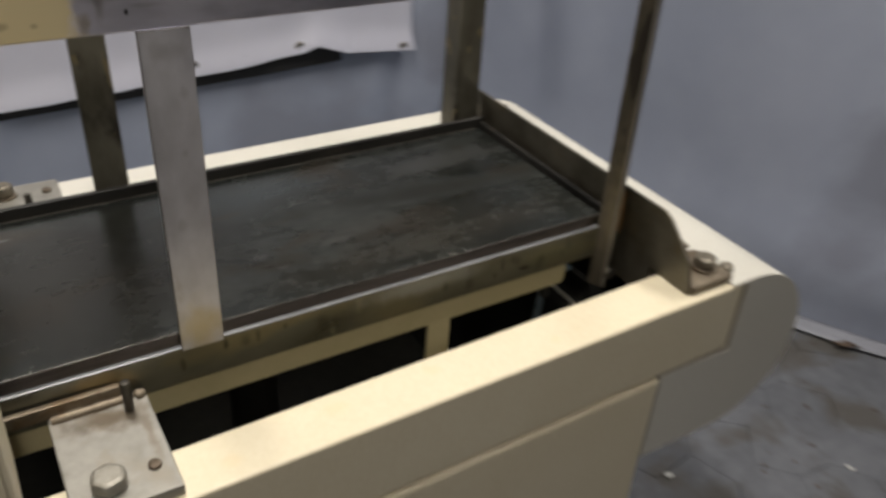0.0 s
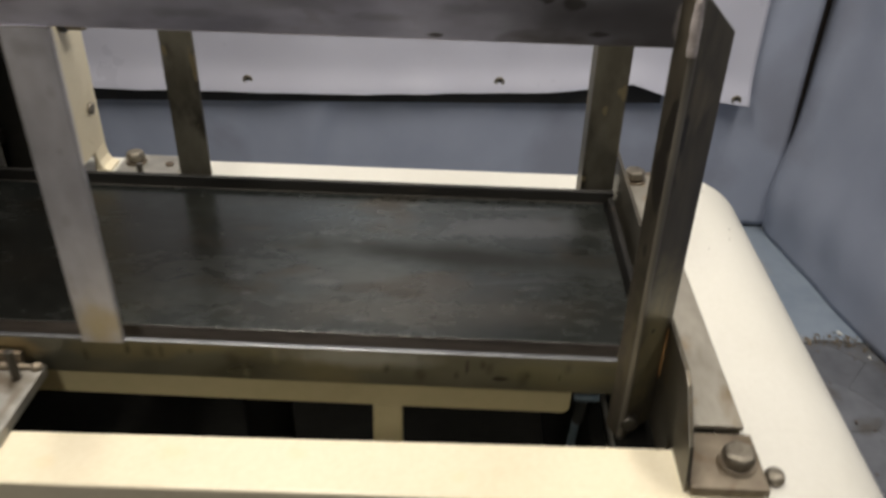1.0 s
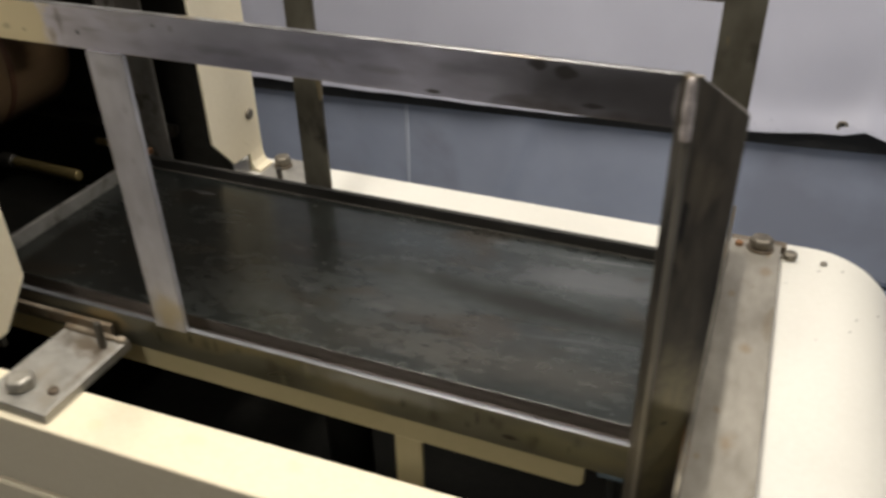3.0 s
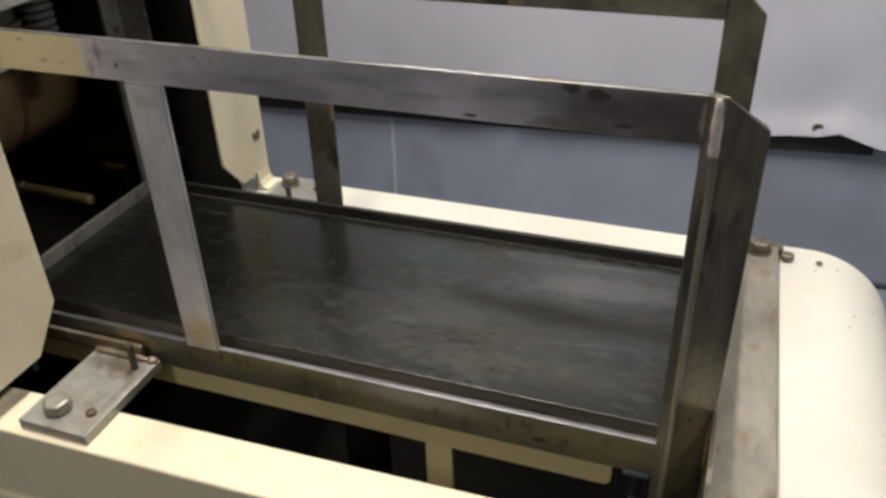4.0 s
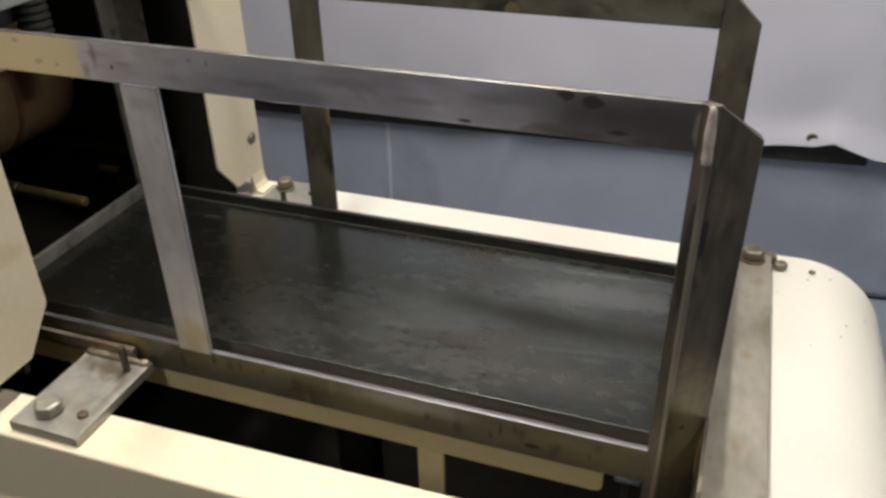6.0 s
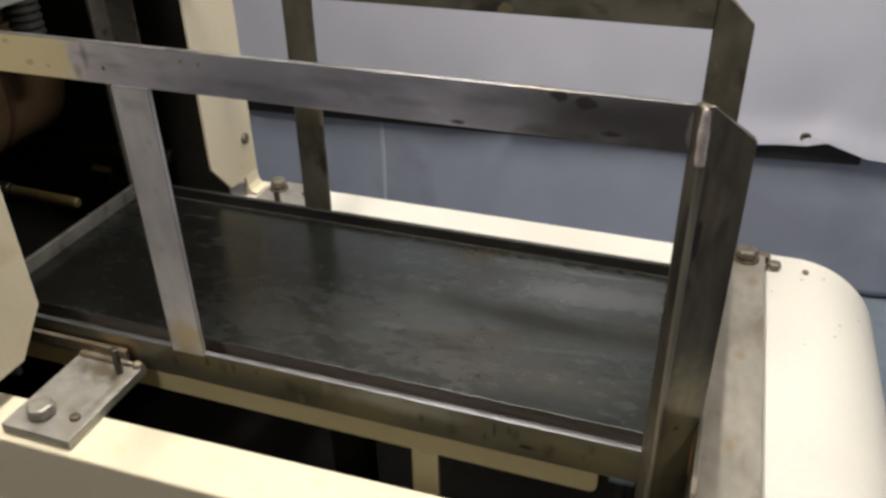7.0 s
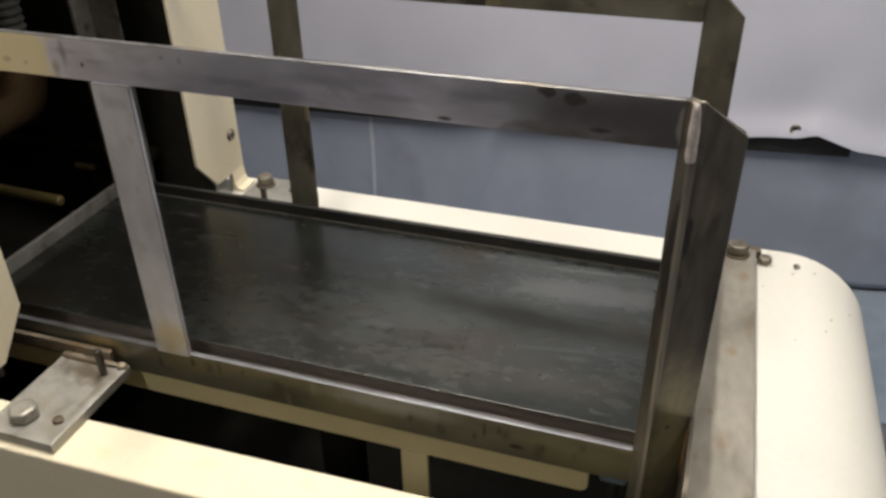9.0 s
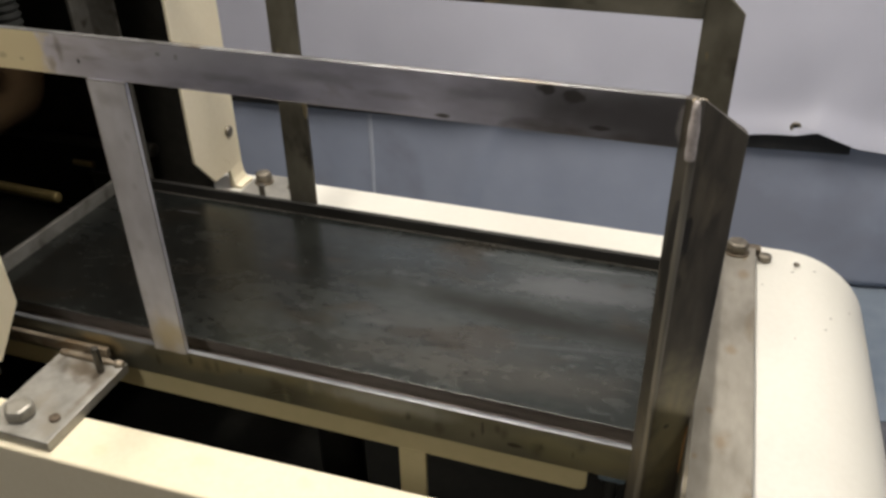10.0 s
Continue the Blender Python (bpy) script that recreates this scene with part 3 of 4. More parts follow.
# blue sheeting on the back wall and along the side
def back_fold(u, v):
    x = -2.6 + u * 3.80
    # unseen top follows the banner's slope, for the plate's reflections
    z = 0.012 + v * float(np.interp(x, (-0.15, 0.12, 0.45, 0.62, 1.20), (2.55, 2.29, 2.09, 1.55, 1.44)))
    d = 0.018 * soft(x * 2.1, z * 0.7, 3.0) + 0.010 * soft(x * 6.0 + z * 1.2, z * 1.6, 8.0)
    d += 0.016 * math.exp(-((x - 0.93 - 0.03 * z) / 0.05) ** 2) - 0.012 * math.exp(-((x - 1.03) / 0.05) ** 2)
    d += 0.034 * math.exp(-((x + 0.165 - 0.33 * (z - 0.2)) / (0.030 if x + 0.165 > 0.33 * (z - 0.2) else 0.15)) ** 2)
    d += 0.006 * soft(x * 14, z * 5, 1.0) * max(0, 1 - z)
    return (x, 1.576 - 0.6 * d, z)


def side_fold(u, v):
    # unseen top stops low, leaving dark wall for the plate to mirror
    z = 0.001 + v * 1.5
    s = 2.7 * u
    x, y = 1.195 + 0.115 * s + 0.10 * s * s + 0.20 * max(0.0, s - 1.25) + 0.06 * min(1.0, max(0.0, (s - 0.85) / 0.4)), 1.61 - s
    d = 0.030 * soft(s * 3.3, z * 0.5, 5.0) + 0.012 * soft(s * 8 + z, z * 1.5, 2.0)
    d += 0.02 * math.exp(-((z - 0.16) / 0.12) ** 2) - 0.045 * (1 - math.exp(-z / 0.25)) + 0.02 * math.exp(-((u - 0.03) / 0.02) ** 2)
    return (x - d * min(1, 0.3 + z * 6), y, z)


tagged(cloth("curtain_back", TARP, back_fold, nu=240, nv=80), "blue-grey tarpaulin sheeting hung over the back wall", "tarpaulin", kind="structure")
tagged(cloth("curtain_side", TARP, side_fold, nu=220, nv=80), "blue-grey tarpaulin hanging in folds down to the floor", "tarpaulin", kind="structure")


def hem_fold(u, v):
    s = 0.95 + 1.4 * u
    x, y, z = side_fold(s / 2.7, 0.0)
    return (x - 0.004 - 0.055 * (1 - v) - 0.010 * soft(s * 7, v, 3.0), y, 0.004 + 0.010 * v * v)


tagged(cloth("trim", HEM, hem_fold, nu=60, nv=4), "pale hem of the sheeting lying on the floor", "hem", kind="structure")
tagged(link_mesh("seam_tape", box(-0.508, -0.496, 1.572, 1.578, 0.03, 0.42, 0.002), SEAM), "narrow pale seam line down the sheeting", "seam", kind="structure")

# white banner with eyelets
EDGE_X = (-2.4, -0.80, 0.0, 0.45, 0.569, 0.684, 0.727, 0.780, 0.826, 1.05)
EDGE_Z = (0.374, 0.390, 0.400, 0.422, 0.433, 0.446, 0.462, 0.445, 0.428, 0.408)


# unseen top edge, sloped to shape what the plate mirrors
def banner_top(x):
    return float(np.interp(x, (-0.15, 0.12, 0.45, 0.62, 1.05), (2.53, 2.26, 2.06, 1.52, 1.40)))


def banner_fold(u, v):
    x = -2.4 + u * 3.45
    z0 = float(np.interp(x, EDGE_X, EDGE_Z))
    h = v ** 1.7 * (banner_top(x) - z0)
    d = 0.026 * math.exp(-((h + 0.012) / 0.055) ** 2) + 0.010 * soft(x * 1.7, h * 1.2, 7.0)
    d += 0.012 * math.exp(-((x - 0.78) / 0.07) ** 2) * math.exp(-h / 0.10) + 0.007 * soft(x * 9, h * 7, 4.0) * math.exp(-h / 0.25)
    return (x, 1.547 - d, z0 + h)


banner = thing("banner", "white vinyl banner with metal eyelets and a curling hem", "banner")
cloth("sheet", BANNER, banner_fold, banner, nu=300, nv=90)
for gx, gz in ((-0.313, 0.429), (0.373, 0.448), (0.677, 0.466), (1.013, 0.424), (-0.98, 0.418)):
    z0 = float(np.interp(gx, EDGE_X, EDGE_Z))
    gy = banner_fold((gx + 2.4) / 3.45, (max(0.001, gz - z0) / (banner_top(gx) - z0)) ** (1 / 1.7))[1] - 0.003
    bm = bmesh.new()
    sides, ring, tube_sides = 20, 0.0100, 8
    grid = [[bm.verts.new((gx + (ring + 0.004 * math.cos(b)) * math.cos(a), gy - 0.003 * math.sin(b), gz + (ring + 0.004 * math.cos(b)) * math.sin(a)))
             for b in [2 * math.pi * j / tube_sides for j in range(tube_sides)]] for a in [2 * math.pi * i / sides for i in range(sides)]]
    for i in range(sides):
        for j in range(tube_sides):
            bm.faces.new((grid[i][j], grid[(i + 1) % sides][j], grid[(i + 1) % sides][(j + 1) % tube_sides], grid[i][(j + 1) % tube_sides]))
    eye = part("eyelet", bm, BOLT, banner, "round metal eyelet", True)
    part("hole", cylinder(0.0070, (gx, gy - 0.001, gz), (gx, gy + 0.004, gz), 16), BLACK, eye)
bar = prism([(-2.3, 0.300), (0.558, 0.385), (0.818, 0.397), (0.818, 0.425), (0.735, 0.458), (0.60, 0.446), (-2.3, 0.374)], "y", 1.549, 1.556, 0.002)
tagged(link_mesh("black_rail", bar, MATT_BLACK), "black strip showing below the banner hem", "rail")

# ---- machine frame ----
machine = thing("machine_frame", "cream painted steel machine frame with rounded end cover", "machine")
part("front_beam", prism([(-1.3, -0.156), (0.5605, -0.1285), (0.5605, -0.0645), (-1.3, -0.107)], "z", 0.632, 0.730, 0.003), CREAM, machine)
part("rear_beam", box(-1.3, 0.563, 0.388, 0.452, 0.632, 0.730, 0.003), COVER, machine)
panel = part("front_panel", prism([(-1.3, -0.158), (0.449, -0.132), (0.449, -0.116), (-1.3, -0.142)], "z", 0.05, 0.628, 0.006), CREAM, machine, "cream access panel with a rounded top edge")
part("rear_panel", box(-1.3, 0.449, 0.432, 0.452, 0.05, 0.628, 0.006), CREAM, machine)
part("end_panel", box(0.430, 0.446, -0.113, 0.430, 0.05, 0.628, 0.001), INNER_SHADE, machine, "dark inner end wall")
part("inner_floor", box(-1.3, 0.428, -0.113, 0.430, 0.30, 0.31, 0), INNER_SHADE, machine, "dark inside of the machine")
part("plinth", box(-1.2, 0.40, -0.10, 0.41, -0.012, 0.05, 0.003), BLACK, machine, "dark recessed plinth")


def arc(cx, cz, r, a0, a1, n=8):
    return [(cx + r * math.cos(radians(a0 + (a1 - a0) * i / n)), cz + r * math.sin(radians(a0 + (a1 - a0) * i / n))) for i in range(n + 1)]


# closed profile of the rounded end cover
outline = [(0.452, 0.628), (0.452, 0.493)] + arc(0.576, 0.613, 0.120, -90, 90, 28) + [(0.5395, 0.7330), (0.5395, 0.7312), (0.5655, 0.7305), (0.5655, 0.628)]
part("end_cover", prism(outline, "y", -0.1295, 0.4535), COVER, machine, "off-white rounded end cover with chipped paint", True)
# added sheet that blacks out the cover's lit inner ledge
part("end_liner", box(0.4525, 0.5625, -0.062, 0.386, 0.6285, 0.632, 0), INNER_SHADE, machine, "near-black sheet standing in for shade inside the end cover")
for sx, sy in ((0.5525, -0.102), (0.5510, 0.418), (0.590, 0.419)):
    round_screw((sx, sy, 0.734), (sx, sy, 0.743 if sx < 0.58 else 0.7365), 0.0085 if sx < 0.58 else 0.004, machine)


def cover_top(x):
    return 0.7336 if x < 0.577 else 0.613 + math.sqrt(0.120 ** 2 - (x - 0.576) ** 2) + 0.0004


for cx, cy, cs in [(a, b, c * 0.65) for a, b, c in ((0.5850, 0.402, 0.0035), (0.6130, 0.420, 0.003), (0.6280, 0.330, 0.0032), (0.6200, 0.300, 0.0028), (0.5490, 0.362, 0.0022), (0.5840, 0.262, 0.0020), (0.6560, 0.375, 0.003))]:
    ring = [(cx + cs * math.cos(a) * (0.8 + 0.6 * abs(soft(a, cx * 90))), cy + cs * 1.5 * math.sin(a + 0.5) * (0.7 + 0.7 * abs(soft(a * 2, cy * 70)))) for a in [2 * math.pi * i / 9 for i in range(9)]]
    flake = bmesh.new()
    flake.faces.new([flake.verts.new((px, py, cover_top(px))) for px, py in ring])
    part("paint_chip", flake, PRIMER, machine, "chip in the paint")

# khaki copy of the cream paints in the shade below the rail
STRIP = shade("cream paint darkened as shade", (0.44, 0.385, 0.22), (0.50, 0.435, 0.26), 0.42, grain=120, blotch=6, bump=0.03, stain=(0.33, 0.27, 0.15), stain_at=0.62, stain_scale=8)
SEAM_DIRT = shade("brown dirt in the joints", (0.14, 0.10, 0.055), (0.26, 0.195, 0.115), 0.85, grain=200, blotch=40, bump=0.4)
for b in ((0.5608, 0.5653, -0.1276, -0.066, 0.6325, 0.7292), (0.4530, 0.5630, -0.1276, -0.100, 0.6283, 0.6318), (0.4492, 0.4518, -0.1260, -0.100, 0.4950, 0.6275)):
    part("joint", box(*b, 0), SEAM_DIRT, machine, "dirty joint between the panels")
for hx, hy, hr in ((0.045, -0.098, 0.020), (0.150, -0.092, 0.014), (-0.060, -0.115, 0.016), (0.290, -0.110, 0.012)):
    add_mark(CREAM, (hx, hy, 0.730), (hr, hr * 0.7, 0.02), (0.74, 0.60, 0.36), 0.35, ragged=0.6, scale=60.0, edge=0.9)
hose = thing("air_hose", "short dusty blue plastic hose hanging inside the machine", "hose")
part("tube", cylinder(0.0048, (0.408, 0.064, 0.500), (0.4155, 0.064, 0.638), 14), HOSE, hose, "", True)
part("fitting", box(0.403, 0.4295, 0.030, 0.052, 0.690, 0.6975, 0.002), HOSE, hose, "", True)
part("elbow", cylinder(0.006, (0.4155, 0.060, 0.636), (0.4165, 0.044, 0.692), 14, 0.002), HOSE_BLACK, hose, "", True)

# cream inner strip below the magazine rail, with one upright
strip_outline = [(-0.55, 0.699), (0.385, 0.699)] + arc(0.387, 0.707, 0.008, -90, 0, 4) + [(0.395, 0.7295), (-0.55, 0.7295)]
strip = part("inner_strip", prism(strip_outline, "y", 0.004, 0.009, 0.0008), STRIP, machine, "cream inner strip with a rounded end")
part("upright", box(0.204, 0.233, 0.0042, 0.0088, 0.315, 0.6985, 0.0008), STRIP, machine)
part("lower_strip", box(-0.55, 0.36, 0.004, 0.009, 0.44, 0.47, 0.0008), STEEL_DARK, machine)

# ---- hood ----
hood = thing("feeder_hood", "cream sheet-metal hood around a dark feeder opening", "machine hood")


def guard(y_out, y_in):
    d = 1 if y_in > y_out else -1
    return [(y_out, 1.39), (y_in, 1.39), (y_in, 0.808), (y_in - d * 0.040, 0.760), (y_out, 0.760)]


part("guard_plate", prism(guard(-0.150, -0.020), "x", -0.2195, -0.215, 0.001), CREAM, hood, "cream guard plate with a clipped lower corner")
rear_guard = part("guard_plate", prism(guard(0.436, 0.322), "x", -0.2195, -0.215, 0.001), CREAM, hood, "cream guard plate with a clipped lower corner")
knob = part("knob", cylinder(0.0125, (-0.2148, 0.386, 0.944), (-0.2080, 0.386, 0.944), 24, 0.0015), STEEL_DARK, rear_guard, "dark round clamp knob", True)
part("stem", cylinder(0.0095, (-0.2079, 0.386, 0.944), (-0.1840, 0.386, 0.944), 24, 0.003), BOLT, knob, "", True)
round_screw((-0.216, 0.412, 0.820), (-0.210, 0.412, 0.820), 0.0085, rear_guard)
flange = [(-0.2195, 0.7605), (-0.2150, 0.7605), (-0.2132, 0.7450), (-0.2090, 0.7370), (-0.2000, 0.7340), (-0.2000, 0.7308), (-0.2195, 0.7308)]
part("foot", prism(flange, "y", 0.402, 0.4355, 0.0006), CREAM, hood, "curved cream foot under the guard")
part("side_wall", box(-1.25, -0.2200, -0.150, -0.140, 0.762, 1.39, 0.001), CREAM, hood)
part("side_wall", box(-1.25, -0.2200, 0.426, 0.436, 0.764, 1.39, 0.001), CREAM, hood)
# added black sheets paint the hood's inside as unlit
part("lining", box(-1.24, -0.2315, -0.060, -0.054, 0.735, 1.388, 0), BLACK, hood, "black sheet standing in for shade inside the hood")
part("lining", box(-1.24, -0.2315, 0.372, 0.379, 0.665, 1.388, 0), BLACK, hood, "black sheet standing in for shade inside the hood")
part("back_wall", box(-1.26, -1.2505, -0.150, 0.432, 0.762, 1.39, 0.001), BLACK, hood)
# unseen roof, set low to let light past onto the sheeting
part("roof", box(-1.26, -0.215, -0.150, 0.432, 1.3905, 1.405, 0.002), CREAM, hood)
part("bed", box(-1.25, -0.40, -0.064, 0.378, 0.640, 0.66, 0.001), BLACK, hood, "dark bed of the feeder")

# ---- what is seen inside the hood ----
roller = thing("feed_roller", "brown varnished wooden feed roller with dark bands", "roller")
RX, RZ, RR = -0.545, 0.930, 0.105
part("drum", cylinder(RR, (RX, -0.05, RZ), (RX, 0.33, RZ), 48, 0.006), WOOD, roller, "brown wooden drum", True)
for ry in (0.06, 0.14, 0.22):
    part("band", cylinder(RR + 0.0012, (RX, ry, RZ), (RX, ry + 0.008, RZ), 48), BAND, roller, "thin dark band", True)
part("axle", cylinder(0.014, (RX, -0.13, RZ), (RX, 0.41, RZ), 20), STEEL_DARK, roller, "dark steel axle", True)
rod = thing("guide_rod", "worn brass guide rod across the feeder", "rod", "guide rods")
part("shaft", cylinder(0.0080, (-0.51, 0.242, 0.772), (-0.392, 0.242, 0.769), 20, 0.003), BRASS, rod, "", True)
part("collar", cylinder(0.0105, (-0.535, 0.242, 0.7725), (-0.5105, 0.242, 0.772), 18, 0.003), STEEL_DARK, rod, "", True)
rod2 = thing("guide_rod", "dark steel cross bar inside the feeder", "rod", "guide rods")
part("shaft", cylinder(0.010, (-0.75, 0.36, 0.80), (-0.31, 0.36, 0.80), 16, 0.002), STEEL_DARK, rod2, "", True)
cabinet = thing("control_box", "grey-green enamelled metal box inside the feeder hood", "metal box")
part("body", box(-0.470, -0.300, 0.060, 0.205, 1.083, 1.389, 0.003), GREY_SHEET, cabinet)
part("flange", box(-0.470, -0.362, 0.090, 0.170, 0.9985, 1.0295, 0.003), GREY_SHEET, cabinet)
# added black block hides the drum where only shade belongs
part("seal", box(-0.470, -0.410, 0.070, 0.260, 1.030, 1.0825, 0.003), HOSE_BLACK, cabinet, "black filler standing in for shade below the box")
bellows = thing("bellows_hose", "black corrugated rubber hose hanging inside the feeder hood", "hose")
ribs = bmesh.new()
SIDES, RINGS = 28, 164
loops = []
for i in range(RINGS + 1):
    r = 0.0200 + 0.0018 * math.cos(math.pi * i / 2)
    loops.append([ribs.verts.new((-0.3955 + r * math.cos(2 * math.pi * k / SIDES), 0.2425 + r * math.sin(2 * math.pi * k / SIDES), 0.975 + 0.0025 * i)) for k in range(SIDES)])
for a, b in zip(loops, loops[1:]):
    for k in range(SIDES):
        ribs.faces.new((a[k], a[(k + 1) % SIDES], b[(k + 1) % SIDES], b[k]))
ribs.faces.new(loops[0][::-1])
ribs.faces.new(loops[-1])
part("tube", ribs, HOSE_BLACK, bellows, "ribbed black rubber", True)
stub = thing("guide_rod", "short brass stub beside the cage post", "rod", "guide rods")
part("shaft", cylinder(0.005, (-0.420, 0.315, 0.787), (-0.385, 0.315, 0.787), 14, 0.001), BRASS, stub, "", True)

# ---- magazine cage ----
mag = thing("sheet_magazine", "bare steel cage of welded flat bars and angles", "magazine cage")
TOP0, TOP1, LOW0, LOW1 = 1.0665, 1.1045, 0.7305, 0.772
FY, RY = 0.0, 0.325
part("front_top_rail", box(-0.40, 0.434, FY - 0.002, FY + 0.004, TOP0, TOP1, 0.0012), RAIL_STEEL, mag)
part("rear_top_rail", box(-0.40, 0.4309, RY - 0.002, RY + 0.004, 1.063, 1.105, 0.0012), SCALE_RAIL, mag)
part("front_low_rail", box(-0.40, 0.436, FY - 0.002, FY + 0.004, LOW0, LOW1, 0.0013), LOW_STEEL, mag)
part("rear_low_rail", box(-0.40, 0.4305, RY - 0.004, RY + 0.002, LOW0, LOW1, 0.0012), RAIL_DARK, mag)
part("rear_ledge", box(-0.40, 0.436, RY - 0.012, RY - 0.0045, LOW0, LOW0 + 0.006, 0.001), STEEL_DARK, mag)
part("front_ledge", box(-0.40, 0.436, FY + 0.0045, FY + 0.012, LOW0, LOW0 + 0.006, 0.001), STEEL_DARK, mag)
part("end_low_rail", box(-0.3300, -0.3245, 0.005, 0.320, LOW0 + 0.002, 0.787, 0.0012), END_STEEL, mag, "pale rough end rail")
# tops take the edge steel to paint in the light they catch
for rail in [c for c in mag.children if c.name.startswith(("front_low", "front_top", "rear_low", "rear_top"))]:
    for p in rail.data.polygons:
        if p.normal.z > 0.5:
            p.material_index = 1
# flat uprights
part("post", box(-0.0645, -0.0255, FY - 0.0035, FY + 0.0015, LOW1 - 0.003, TOP0 - 0.0003, 0.0005), STEEL_LIGHT, mag, "brighter ground flat bar")
part("post", box(-0.0725, -0.0335, RY - 0.0020, RY + 0.0035, LOW1 + 0.0003, 1.0627, 0.001), SCALE_STEEL, mag)


def corner_post(x, y, s, z0, z1):
    """An unequal angle set on its edge at (x, y); s is +1 with both wings running back."""
    a, b = 0.036, 0.0105
    out = [(x, y), (x + a, y + s * 0.032), (x + a - 0.003, y + s * 0.0355), (x + 0.0005, y + s * 0.0065), (x - b + 0.004, y + s * 0.022), (x - b, y + s * 0.020)]
    bm = prism(out, "z", z0, z1)
    ridge = [e for e in bm.edges if all((v.co.xy - Vector((x, y))).length < 0.0005 for v in e.verts)]
    bmesh.ops.bevel(bm, geom=ridge, offset=0.0048, segments=4, profile=0.5, affect="EDGES", material=1)
    tips = [e for e in bm.edges if abs(e.verts[0].co.z - e.verts[1].co.z) < 0.001 or (e.calc_face_angle(0) > 1.0)]
    bmesh.ops.bevel(bm, geom=tips, offset=0.0006, segments=2, profile=0.5, affect="EDGES", material=1)
    for v in bm.verts:
        if v.co.z > (z0 + z1) / 2:
            v.co.z -= 1.05 * max(0.0, v.co.x - x - 0.004) + 0.6 * max(0.0, x - v.co.x)
    return bm


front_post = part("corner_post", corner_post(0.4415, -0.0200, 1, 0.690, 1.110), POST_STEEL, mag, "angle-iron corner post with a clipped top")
part("weld", bead((0.4408, -0.0168, 1.066), (0.4400, -0.0168, 1.1085), 0.0040, 34), WELD, front_post, "bright weld bead", True)
part("weld", bead((0.4370, -0.0110, 1.1050), (0.4470, -0.0120, 1.1060), 0.0034, 14), WELD_OLD, front_post, "weld blob on top of the post", True)
part("bolt", cylinder(0.0085, (0.4490, -0.0195, 0.7085), (0.4490, -0.0070, 0.7085), 18, 0.002), STEEL_DARK, front_post, "dark bolt end at the foot of the post", True)
rear_bm = prism([(0.4308, 0.327), (0.4715, 0.3285), (0.4715, 0.3325), (0.4350, 0.331), (0.4350, 0.364), (0.4308, 0.364)], "z", LOW0, 1.106, 0.0008)
for v in rear_bm.verts:
    if v.co.z > 0.9:
        v.co.z -= 1.05 * max(0.0, v.co.x - 0.437)
part("weld", bead((0.4765, 0.0085, 0.748), (0.4765, 0.0085, 0.806), 0.0032), WELD_RUST, front_post, "rusty orange weld run", True)
part("corner_post", rear_bm, SCALE_STEEL, mag, "angle-iron corner post with a clipped top")
part("rear_left_post", prism([(-0.3480, 0.3000), (-0.3430, 0.3000), (-0.3430, 0.3310), (-0.3015, 0.3310), (-0.3015, 0.3360), (-0.3480, 0.3360)], "z", LOW1 - 0.02, 1.25, 0.0008), END_STEEL, mag, "olive angle-iron post")
part("front_left_post", box(-0.372, -0.332, -0.0065, -0.0025, LOW1, TOP1, 0.001), STEEL, mag)
part("rust_spot", box(-0.3310, -0.3225, 0.300, 0.322, 0.7800, 0.7895, 0.0025), RUST, mag, "rusty weld at the corner")


def foot_bracket(y_edge, y_rail, s, pin=(-0.121, 0.0205), hole=(-0.1185, 0.030)):
    """A flat foot on the beam, with its bolt, bored hole and pin."""
    lo, hi = min(y_edge, y_rail), max(y_edge, y_rail)
    base = part("bracket", box(-0.186, -0.103, lo, hi, 0.7305, 0.7425, 0.0012), BRACKET, mag, "ground steel mounting bracket with worn edges")
    part("lip", box(-0.330, -0.124, y_rail - 0.003, y_rail + 0.003, 0.7430, 0.7570, 0.0010), PAD, base)
    part("weld", bead((-0.183, y_rail - s * 0.0060, 0.7435), (-0.114, y_rail - s * 0.0060, 0.7435), 0.0050, 40), PAD, base, "lumpy brown weld run", True)
    part("weld", bead((-0.113, y_rail - s * 0.0065, 0.7435), (-0.1035, y_rail - s * 0.0045, 0.7440), 0.0052, 12), PAD, base, "brown weld blob", True)
    hex_bolt(-0.155 if s > 0 else -0.166, y_edge + s * 0.025, 0.7425, base, 0.027 if s > 0 else 0.023, 0.014, 0.3, s < 0, BOLT_PALE if s > 0 else BOLT)
    part("stud", cylinder(0.0056, (hole[0], y_edge + s * hole[1], 0.7415), (hole[0], y_edge + s * hole[1], 0.7462), 14, 0.0012), RUST_DARK, base, "dark rusty stud end", True)
    part("pin", cylinder(0.0042, (pin[0], y_rail - s * pin[1], 0.7425), (pin[0], y_rail - s * pin[1], 0.775 if s > 0 else 0.765), 12, 0.001), STEEL_DARK, base, "short steel pin", True)


foot_bracket(-0.132, -0.0075, 1)
foot_bracket(0.438, 0.334, -1, (-0.143, 0.033))

angle = part("end_angle", box(0.4792, 0.5392, -0.0525, 0.426, 0.7405, 0.7455, 0.0008), STAINED, mag, "stained angle iron bolted across the end")
fin_line = [(-0.116, 0.7312), (-0.116, 0.742), (-0.106, 0.772), (-0.070, 0.806), (-0.058, 0.812), (0.386, 0.812), (0.400, 0.746), (0.400, 0.690), (-0.0525, 0.690), (-0.0525, 0.7312)]
part("fin", prism(fin_line, "x", 0.4750, 0.4790, 0.0006), FIN_STEEL, angle, "stained olive fin darkened as the shaded side")
